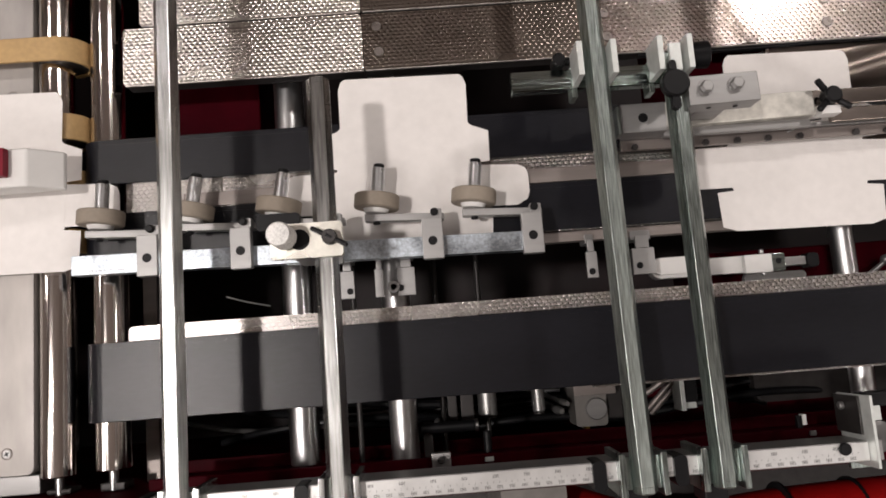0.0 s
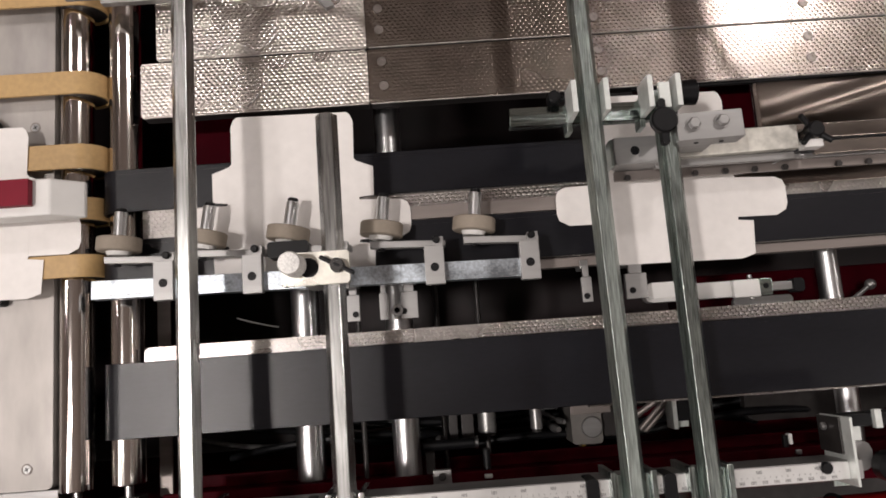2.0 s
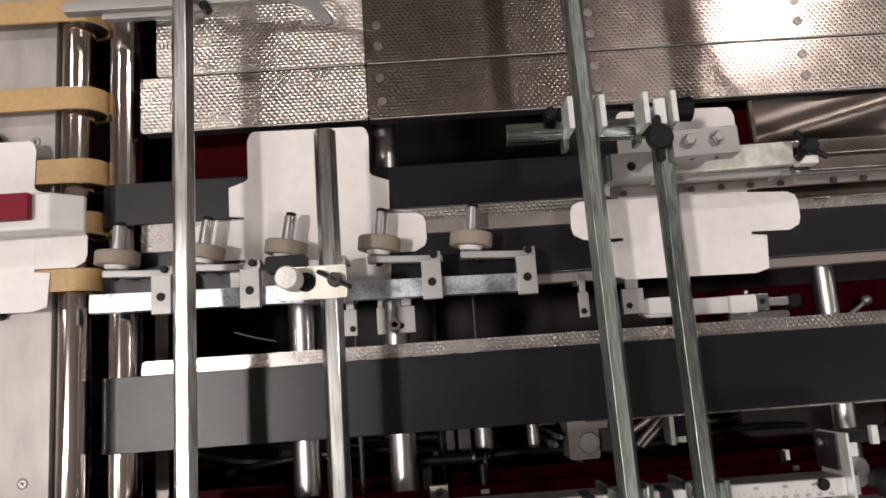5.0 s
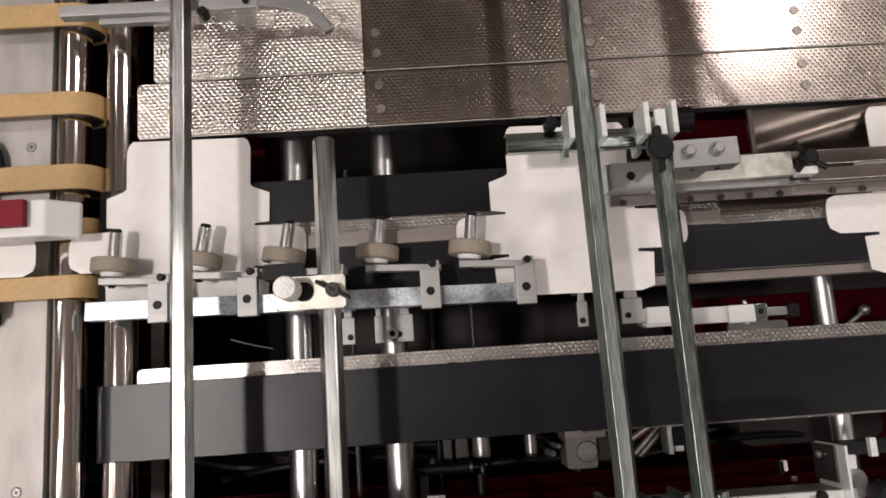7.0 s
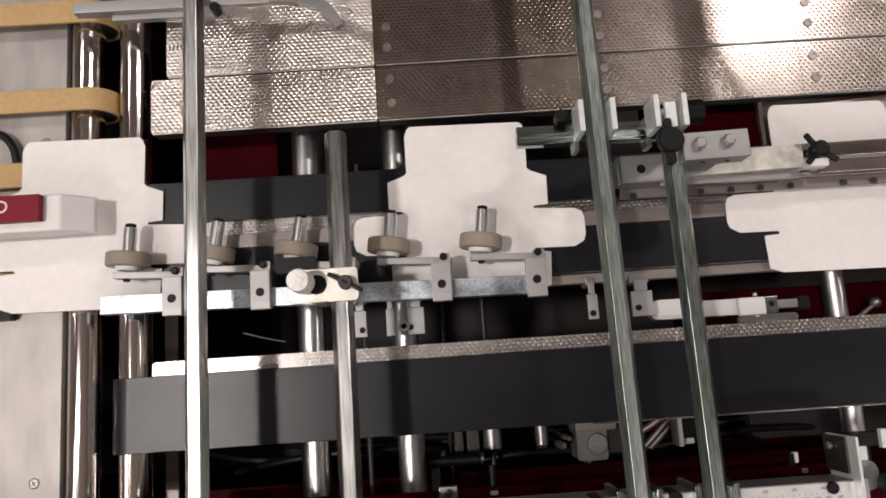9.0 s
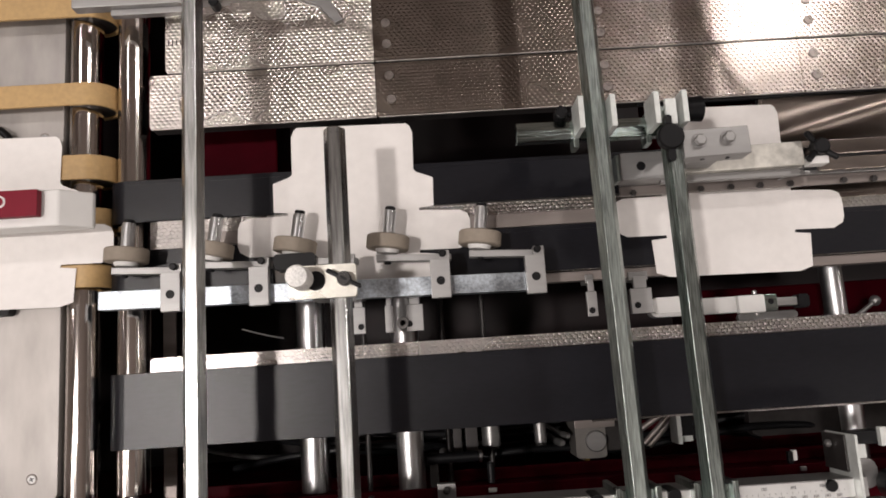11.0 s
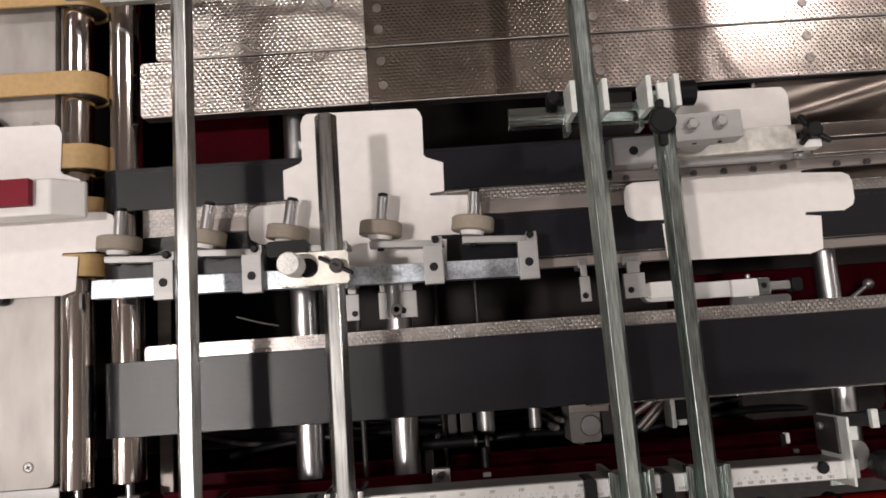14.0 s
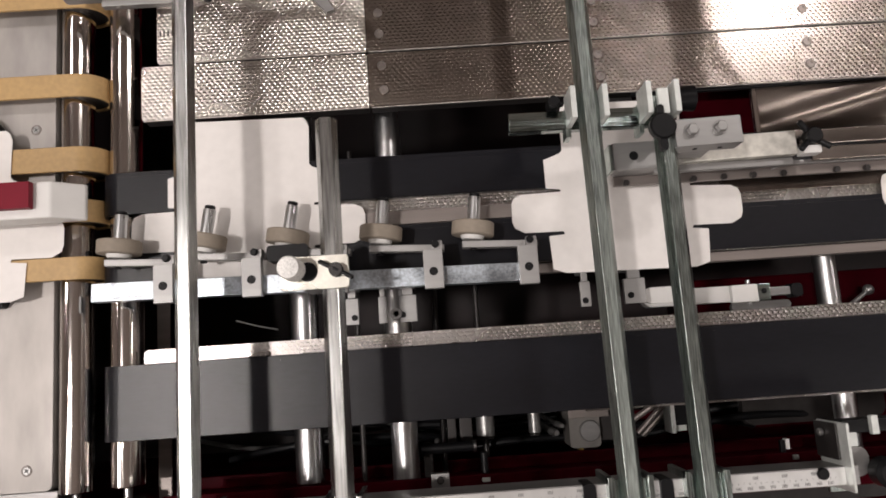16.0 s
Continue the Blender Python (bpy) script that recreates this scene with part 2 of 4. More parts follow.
def belt_loop(xa, xb, y0, y1, top, r, thick, yaw=0.0):
    """A flat endless belt round two pulleys of outer radius r at xa and xb."""
    bm = bmesh.new()
    zc = top - r
    path = [(xa - r * math.sin(math.pi * i / 20), zc + r * math.cos(math.pi * i / 20), -math.sin(math.pi * i / 20), math.cos(math.pi * i / 20)) for i in range(21)]
    path += [(xb + r * math.sin(math.pi * i / 20), zc - r * math.cos(math.pi * i / 20), math.sin(math.pi * i / 20), -math.cos(math.pi * i / 20)) for i in range(21)]
    rows = []
    c = 0.0006
    for x, z, nx, nz in path:
        dy = yaw * (x - 0.1)
        rows.append([bm.verts.new((x - nx * d, y + dy, z - nz * d)) for y, d in ((y0, c), (y0 + c, 0), (y1 - c, 0), (y1, c), (y1, thick), (y0, thick))])
    for a, b in zip(rows, rows[1:] + rows[:1]):
        for k in range(6):
            bm.faces.new((a[k], a[(k + 1) % 6], b[(k + 1) % 6], b[k]))
    return bm


def joined(*many):
    bm = bmesh.new()
    for other in many:
        mesh = bpy.data.meshes.new("scrap")
        other.to_mesh(mesh)
        other.free()
        bm.from_mesh(mesh)
        bpy.data.meshes.remove(mesh)
    return bm


def part(name, bm, mat, parent=None, label="", smooth=True):
    """Links a bmesh as one mesh object, under a thing or a part. Coordinates are the world's."""
    bmesh.ops.recalc_face_normals(bm, faces=bm.faces[:])
    mesh = bpy.data.meshes.new(name)
    if parent is not None:
        base, up = Vector(), parent
        while up is not None:
            base, up = base + up.location, up.parent
        bmesh.ops.translate(bm, verts=bm.verts[:], vec=-base)
    bm.to_mesh(mesh)
    bm.free()
    mesh.materials.append(mat)
    if smooth:
        mesh.shade_smooth()
        mesh.set_sharp_from_angle(angle=radians(35))
    ob = new(name, mesh)
    if smooth:
        even = ob.modifiers.new("even_normals", "WEIGHTED_NORMAL")
        even.weight, even.keep_sharp = 90, True
    ob.parent = parent
    return tagged(ob, label)


def thing(name, at, label, category, group="", kind=""):
    ob = new(name)
    ob.location = at
    ob.empty_display_size = 0.02
    return tagged(ob, label, category, group, kind)


def single(name, bm, mat, label, category, group="", kind="", smooth=True):
    return tagged(part(name, bm, mat, smooth=smooth), label, category, group, kind)


def screw(x, y, z, r, parent, mat=None, socket=True, name="screw"):
    """A socket-head screw whose head stands on z."""
    s = part(name, turned(((0, r), (r * 0.7, r), (r * 0.9, r * 0.85)), (x, y, z), (x, y, z + 1), 14), mat or BLACK, parent)
    if socket and mat is not None:
        part("socket", turned(((0, r * 0.5), (0.0003, r * 0.5)), (x, y, z + r * 0.9 - 0.0001), (x, y, z + 1), 6), BLACK, s)
    return s


# ---- the hall and the machine's fixed frame ----
single("floor", box(-6, 6, -5, 6, -0.1, 0, 0), CONCRETE, "grey concrete hall floor under the machine", "floor", kind="structure")
single("ceiling", box(-6, 6, -5, 6, 6.0, 6.1, 0), HALL, "grey hall ceiling", "ceiling", kind="structure")
single("wall_west", box(-6.2, -6, -5, 6, 0, 6, 0), HALL, "plain grey hall wall", "wall", kind="structure")
single("wall_east", box(6, 6.2, -5, 6, 0, 6, 0), HALL, "plain grey hall wall", "wall", kind="structure")
single("wall_south", box(-6, 6, -5.2, -5, 0, 6, 0), HALL, "plain grey hall wall", "wall", kind="structure")
single("wall_north", box(-6, 6, 6, 6.2, 0, 6, 0), HALL, "plain grey hall wall", "wall", kind="structure")

frame_thing = thing("machine_frame", (0, 0, 0), "maroon painted steel frame of a folding and gluing machine", "machine frame")
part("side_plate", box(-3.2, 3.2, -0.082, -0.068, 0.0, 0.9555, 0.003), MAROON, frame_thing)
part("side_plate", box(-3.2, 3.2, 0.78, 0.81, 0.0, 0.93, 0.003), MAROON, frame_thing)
part("pan", box(-3.2, 3.2, -0.068, 0.78, 0.40, 0.42, 0.002), OILY_MAROON, frame_thing, "oily dark maroon pan under the belts")
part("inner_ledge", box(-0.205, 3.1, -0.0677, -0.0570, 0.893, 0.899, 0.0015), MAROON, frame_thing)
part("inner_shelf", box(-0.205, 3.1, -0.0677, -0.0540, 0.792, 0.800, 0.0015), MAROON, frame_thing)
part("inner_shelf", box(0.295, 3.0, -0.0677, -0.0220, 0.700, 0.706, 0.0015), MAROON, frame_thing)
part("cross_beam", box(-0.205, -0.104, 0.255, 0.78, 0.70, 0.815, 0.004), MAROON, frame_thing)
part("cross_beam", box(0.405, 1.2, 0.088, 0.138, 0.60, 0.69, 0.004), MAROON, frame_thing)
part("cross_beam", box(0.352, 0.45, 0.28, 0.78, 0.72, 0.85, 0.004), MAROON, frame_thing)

# infeed table with its tan belts
table = thing("infeed_table", (-0.5, 0.2, 0.875), "worn pale aluminium infeed table with countersunk screws", "table")
part("tabletop", prism(rounded(-3.2, -0.3205, -0.046, 0.78, 0.006), 0.864, 0.881, 0.0008), TABLE, table)
part("front_rail", box(-3.2, -0.318, -0.066, -0.047, 0.84, 0.874, 0.002), ALU, table)
part("apron", box(-3.2, -0.34, -0.04, 0.77, 0.852, 0.8635, 0.002), BLACK_STEEL, table)
for sx, sy in ((-0.346, -0.025), (-0.341, 0.331)):
    head = part("screw", ring((sx, sy, 0.880), (sx, sy, 0.8816), 0.0056, 0.0046, 18), STEEL_STRIP, table, "countersunk cross-head screw")
    part("screw_face", rod((sx, sy, 0.8800), (sx, sy, 0.8814), 0.0042, 0.0004, 18), ALU, head)
    for turn in (0.5, 0.5 + math.pi / 2):
        part("recess", tilted(box(sx - 0.0026, sx + 0.0026, sy - 0.0005, sy + 0.0005, 0.8813, 0.8816, 0), turn, (sx, sy, 0.88)), BLACK, head)
for y0, y1 in ((0.459, 0.485), (0.359, 0.384), (0.2775, 0.304), (0.2235, 0.247), (0.1635, 0.187)):
    single("tan_belt", belt_loop(-3.0, -0.2915, y0, y1, 0.9015, 0.0268, 0.003), TAN, "smooth tan feed belt running over a pulley", "belt", "tan feed belts")
    single("belt_pulley", rod((-0.2915, y0 + 0.002, 0.8747), (-0.2915, y1 - 0.002, 0.8747), 0.0236), BLACK_STEEL, "dark steel pulley inside a tan belt", "pulley", "belt pulleys")

# the two long chromed rollers
for x, r, z, y0 in ((-0.2985, 0.0172, 0.8747, -0.050), (-0.2455, 0.0166, 0.878, -0.047)):
    roller = thing("chrome_roller", (x, y0, z), "long mirror-bright chromed roller across the machine", "roller", "chromed rollers")
    part("barrel", rod((x, y0, z), (x, 0.77, z), r, 0.001, 48), CHROME, roller)
    part("journal", rod((x, y0 - 0.020, z), (x, y0 - 0.0002, z), 0.0045), ROD, roller)
    part("bearing_block", box(x - 0.012, x + 0.012, -0.067, y0 - 0.012, z - 0.02, z + 0.004, 0.002), BLACK_STEEL, roller)

# cross rods under the belts
for x, r, z, y0, y1 in ((-0.068, 0.0155, 0.84, -0.062, 0.79), (0.0335, 0.0145, 0.84, -0.066, 0.79), (0.511, 0.0120, 0.84, -0.066, 0.79)):
    single("cross_rod", rod((x, y0, z), (x, y1, z), r, 0.001, 36), ROD, "bright ground steel cross rod under the belts", "rod", "cross rods")
single("flat_strut", box(-0.230, -0.216, -0.0675, 0.145, 0.834, 0.838), STEEL_STRIP, "thin grey flat steel strut under the belts", "strut")
for x, z in ((-0.012, 0.83), (0.075, 0.80), (0.123, 0.79)):
    single("thin_rod", rod((x, -0.066, z), (x, 0.30, z), 0.003, 0.0005, 12), BLACK_STEEL, "thin blackened steel tie rod", "rod", "tie rods")

# ---- belt carriers ----
X0, X1 = -0.2455, 2.9


def belt_carrier(name, y0, y1, label):
    carrier = thing(name, (0.3, (y0 + y1) / 2, 0.86), label, "carrier", "belt carriers")
    part("web", box(-0.19, X1, y0 + 0.012, y1 - 0.012, 0.853, 0.887, 0.001), RECESS_SHADE, carrier)
    return carrier


lower = belt_carrier("belt_carrier", 0.0, 0.082, "dimpled stainless belt carrier bed under a grey belt")
part("near_lip", box(0.22, X1, -0.0040, 0.0035, 0.8893, 0.8948, 0.0005), DIMPLE_BED, lower)
part("bed", prism(rounded(-0.222, X1, 0.0045, 0.087, 0.004), 0.890, 0.8955, 0.0005), DIMPLE_BED, lower, "dimpled bright stainless bed")
upper = belt_carrier("belt_carrier", 0.145, 0.270, "dimpled stainless belt carrier bed under two grey belts")
part("bed", prism(rounded(-0.222, X1, 0.150, 0.268, 0.004), 0.890, 0.8955, 0.0005), DIMPLE_BED, upper, "dimpled bright stainless bed")
part("slide_bar", box(-0.165, 0.385, 0.199, 0.2135, 0.8957, 0.8985), STEEL_STRIP, upper, "flat warm grey steel slide bar")
part("cover_strip", box(0.385, X1, 0.2095, 0.2270, 0.8957, 0.8978, 0.0005), BROWNED, upper, "dark browned steel strip")
part("edge_bar", box(-0.10, X1, 0.139, 0.149, 0.880, 0.8935), STEEL_STRIP, upper, "flat warm grey steel edge bar")
for y0, y1 in ((-0.0015, 0.0730), (0.1505, 0.198), (0.2275, 0.2725)):
    belt = thing("conveyor_belt", (0.3, (y0 + y1) / 2, 0.9), "dark grey rubber conveyor belt on its carrier", "belt", "grey conveyor belts")
    part("belt_band", belt_loop(X0, X1, y0, y1, 0.900, 0.0215, 0.0032), BELT, belt)
    part("edge_bead", box(X0, X1, y1 - 0.0050, y1 - 0.0042, 0.8995, 0.9003, 0), BELT, belt, "faint raised edge line")

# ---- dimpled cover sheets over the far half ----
# The steel's tone per sheet paints in how brightly that sheet reflects the lamps.
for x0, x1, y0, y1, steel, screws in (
    (-0.221, 0.0195, 0.327, 0.3865, DIMPLE_LIT, ()),
    (0.0200, 0.2545, 0.327, 0.3865, DIMPLE_SHADED, ((0.036, 0.345), (0.035, 0.372))),
    (0.2550, 0.4795, 0.327, 0.3865, DIMPLE_HALF_LIT, ((0.268, 0.345), (0.267, 0.370))),
    (0.4800, 0.85, 0.327, 0.3865, DIMPLE_HALF_LIT, ((0.4950, 0.345), (0.4950, 0.370))),
    (-0.204, 0.0195, 0.3895, 0.62, DIMPLE_LIT, ()),
    (0.0200, 0.2545, 0.3895, 0.62, DIMPLE_SHADED, ((0.034, 0.408), (0.034, 0.432))),
    (0.2550, 0.4795, 0.3895, 0.62, DIMPLE_HALF_LIT, ((0.266, 0.407), (0.266, 0.432))),
    (0.4800, 0.85, 0.3895, 0.62, DIMPLE_HALF_LIT, ((0.4950, 0.408), (0.4950, 0.432))),
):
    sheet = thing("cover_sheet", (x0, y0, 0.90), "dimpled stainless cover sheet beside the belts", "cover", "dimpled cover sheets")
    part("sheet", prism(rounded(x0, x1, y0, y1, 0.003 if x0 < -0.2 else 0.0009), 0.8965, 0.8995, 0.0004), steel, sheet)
    # The flange is black to paint the shade below the sheet's edge.
    part("flange", box(x0 + 0.001, x1 - 0.001, y0 + 0.0005, y0 + 0.003, 0.878, 0.8963, 0.0004), RECESS_SHADE, sheet, "folded sheet edge, black for the shade under the sheet")
    part("front_edge", box(x0 + 0.002, x1 - 0.0002, y0 - 0.0009, y0 - 0.0001, 0.8972, 0.8999, 0.0003), EDGE_STEEL, sheet, "bright worn sheet edge")
    for sx, sy in screws:
        part("screw", ring((sx, sy, 0.8992), (sx, sy, 0.9012), 0.0050, 0.0022, 16), SCREW_STEEL, sheet, "steel button-head screw")
for k in range(5):
    sx = -0.2010 + 0.0042 * k
    part("slot", box(sx, sx + 0.0011, 0.4200, 0.4265, 0.8994, 0.8998, 0), RECESS_SHADE, bpy.data.objects["cover_sheet.004"], "dark narrow slot")
# Both rails take the painted shade of the gap under the sheets.
single("cover_support", box(-0.20, 0.85, 0.345, 0.375, 0.852, 0.8965, 0.001), RECESS_SHADE, "steel rail carrying the cover sheets, black for the shade there", "rail")
single("cover_support", box(-0.20, 0.85, 0.44, 0.47, 0.852, 0.8965, 0.001), RECESS_SHADE, "steel rail carrying the cover sheets, black for the shade there", "rail")


# ---- hexagonal cross bars ----
def hex_rod(p0, p1, flat, phase, chamfer=0.0025, corner=0.0009, ends=(True, True)):
    """A hexagonal bar with slightly rounded corners and chamfered ends."""
    p0, p1 = Vector(p0), Vector(p1)
    turn = (p1 - p0).to_track_quat("Z", "Y").to_matrix().to_4x4()
    length, r = (p1 - p0).length, flat / math.sqrt(3)
    ring2 = []
    for i in range(6):
        a = Vector((math.cos(phase + i * math.pi / 3), math.sin(phase + i * math.pi / 3)))
        for side in (-1, 1):
            b = Vector((math.cos(phase + (i + side) * math.pi / 3), math.sin(phase + (i + side) * math.pi / 3)))
            ring2.append((a + (b - a) * (corner / r)) * r)
    bm = bmesh.new()
    rings = []
    steps = [(0, 1 - chamfer / r), (chamfer * 0.6, 1)] if ends[0] else [(0, 1)]
    steps += [(length - chamfer * 0.6, 1), (length, 1 - chamfer / r)] if ends[1] else [(length, 1)]
    for along, k in steps:
        rings.append([bm.verts.new(p0 + turn @ Vector((q.x * k, q.y * k, along))) for q in ring2])
    for ra, rb in zip(rings, rings[1:]):
        for i in range(12):
            bm.faces.new((ra[i], ra[(i + 1) % 12], rb[(i + 1) % 12], rb[i]))
    bm.faces.new(rings[0][::-1])
    bm.faces.new(rings[-1])
    return bm


def hex_bar(x, y0, y1, mat, label, z=1.003, flat=0.019, lean=0.0, corner=0.0007):
    def at(y):
        return (x + lean * (y - 0.1), y, z)

    bar = thing("hex_bar", at((y0 + y1) / 2), label, "bar", "hexagonal cross bars")
    part("shaft", hex_rod(at(y0 + 0.0062), at(y1 - 0.0062), flat, 0.0, corner=corner, ends=(False, False)), mat, bar, smooth=False)
    part("bar_end", hex_rod(at(y0), at(y0 + 0.0060), flat, 0.0, corner=corner, ends=(True, False)), mat, bar, "chamfered bar end", smooth=False)
    part("bar_end", hex_rod(at(y1 - 0.0060), at(y1), flat, 0.0, corner=corner, ends=(False, True)), mat, bar, "chamfered bar end", smooth=False)
    return bar


hex_bar(-0.1425, -0.10, 0.80, ZINC, "bright zinc-plated hexagonal bar across the machine", flat=0.0178, lean=0.003)
hex_bar(-0.0135, -0.095, 0.281, ZINC, "short bright zinc-plated hexagonal bar, clamped near its middle", flat=0.0178)
hex_bar(0.2285, -0.083, 0.80, GREEN_ZINC, "greenish zinc-plated hexagonal bar across the machine", flat=0.0176, lean=-0.011, corner=0.0003)
hex_bar(0.2945, -0.083, 0.262, GREEN_ZINC, "short greenish zinc-plated hexagonal bar with a black knob", flat=0.0176, lean=-0.006, corner=0.0003)

# ---- graduated rail along the near side ----
rail = thing("scale_rail", (0.15, -0.063, 0.98), "aluminium rail with a printed measuring scale", "scale rail")
part("rail_body", box(-0.168, 0.432, -0.0735, -0.0572, 0.956, 0.994, 0.0008), ALU, rail)
part("scale_plate", box(-0.1675, 0.4192, -0.0725, -0.0580, 0.9941, 0.9956, 0.0004), SCALE, rail, "pale scale strip with black graduations")
marks = []


def digit(x, y, h):
    """Plain bars in place of a printed figure."""
    marks.append(box(x, x + 0.0005, y, y + h, 0.9957, 0.9959, 0))
    marks.append(box(x + 0.0013, x + 0.0018, y, y + h, 0.9957, 0.9959, 0))


for i in range(0, 116):
    x = -0.165 + 0.005 * i
    marks.append(box(x - 0.00014, x + 0.00014, -0.0664 if i % 2 else -0.0672, -0.0652, 0.9957, 0.9959, 0))
    if i % 2 == 0:
        digit(x - 0.0021, -0.0712, 0.0026)
        digit(x + 0.0003, -0.0712, 0.0026)
for i in range(4, 26):
    x = -0.2436 + 0.0254 * i
    digit(x - 0.0021, -0.0628, 0.0026)
    digit(x + 0.0003, -0.0628, 0.0026)
tagged(part("graduation", joined(*marks), INK, rail, "black printed graduation bars", smooth=False), kind="stuff")
screw(0.399, -0.062, 0.9942, 0.0052, rail)


def bar_clamp(x, right, mat, label):
    """A U-shaped bracket that holds a hexagonal bar on the rail, with its black clamping knob."""
    c = thing("bar_clamp", (x, -0.067, 0.99), label, "clamp", "bar clamps")
    part("cheek", box(x - 0.0165, x - 0.0115, -0.085, -0.051, 0.955, 1.006, 0.0006), mat, c)
    part("cheek", box(x + 0.0115 + right, x + 0.0165 + right, -0.085, -0.051, 0.955, 1.006, 0.0006), mat, c)
    part("saddle", box(x - 0.0113, x + 0.0113 + right, -0.080, -0.054, 0.9958, 1.0000, 0.0006), mat, c)
    part("knob_spindle", rod((x - 0.026, -0.068, 0.985), (x - 0.0167, -0.068, 0.985), 0.003), BLACK, c)
    part("knob", prism(rounded(x - 0.037, x - 0.026, -0.080, -0.056, 0.003), 0.972, 1.0, 0.001), BLACK, c, "black plastic clamping knob")
    part("foot", box(x - 0.010, x + 0.010, -0.098, -0.078, 0.956, 0.985, 0.002), BLACK, c)
    return c


bar_clamp(-0.1405, 0.0, ZINC, "bright zinc clamp under the long bar")
bar_clamp(-0.0135, 0.0, ZINC, "bright zinc clamp under the short bar")
bar_clamp(0.2275, 0.006, GREEN_ZINC, "greenish zinc clamp with a black knob on the rail")
bar_clamp(0.2940, 0.005, GREEN_ZINC, "greenish zinc clamp with a black knob on the rail")

end_bracket = thing("end_bracket", (0.425, -0.05, 0.95), "zinc-plated angle bracket at the rail's end with black fittings", "bracket")
part("upright", box(0.4195, 0.4220, -0.078, -0.020, 0.956, 1.006, 0.0005), PALE_ZINC, end_bracket, "thin bright zinc upright plate")
part("inner_plate", box(0.4170, 0.4193, -0.0525, -0.021, 0.955, 0.992, 0.0004), BLACK_STEEL, end_bracket, "dark steel plate behind the upright")
part("plate_stud", rod((0.4125, -0.030, 0.970), (0.4168, -0.030, 0.970), 0.0035), ALU_GREY, end_bracket)
part("foot", prism(rounded(0.4227, 0.458, -0.072, -0.046, 0.008), 0.956, 0.966, 0.0015), ALU_GREY, end_bracket, "rounded grey foot")
part("base_flange", box(0.4217, 0.440, -0.085, -0.0725, 0.956, 0.960, 0.0005), GREEN_ZINC, end_bracket)
part("ledge", box(0.4227, 0.437, -0.042, -0.030, 0.985, 0.990, 0.0006), PALE_ZINC, end_bracket)
part("black_block", box(0.424, 0.50, -0.031, -0.019, 0.972, 0.990, 0.002), BLACK, end_bracket)
part("clip", box(0.4480, 0.4540, -0.032, -0.016, 0.9902, 0.996, 0.0004), PALE_ZINC, end_bracket)
part("knob", turned(((0, 0.011), (0.003, 0.0135), (0.016, 0.0135), (0.020, 0.010)), (0.466, -0.068, 0.967), (0.466, -0.068, 1.0), 18), BLACK, end_bracket, "black round knob")


# ---- the row of pressing wheels ----
WHEEL_Y, WHEEL_Z, WHEEL_R = 0.1885, 0.9258, 0.0213
wheel_bar = single("wheel_bar", tilted(box(-0.2565, 0.177, 0.1308, 0.1490, 0.922, 0.937, 0.0008), -0.016, (0, 0.143, 0.93)), GALV, "spangled galvanised flat bar carrying the pressing wheels", "bar")
turning_wheels = []
rng_mark = random.Random(3)
prints = [box(-0.2400 + 0.0026 * i, -0.2400 + 0.0026 * i + rng_mark.choice((0.0008, 0.0014, 0.0018)), 0.1372, 0.1372 + rng_mark.choice((0.0009, 0.0013)), 0.9371, 0.9373, 0) for i in range(14)]
tagged(part("printed_line", joined(*prints), GREY_BOX, wheel_bar, "faint line of print", smooth=False), kind="stuff")


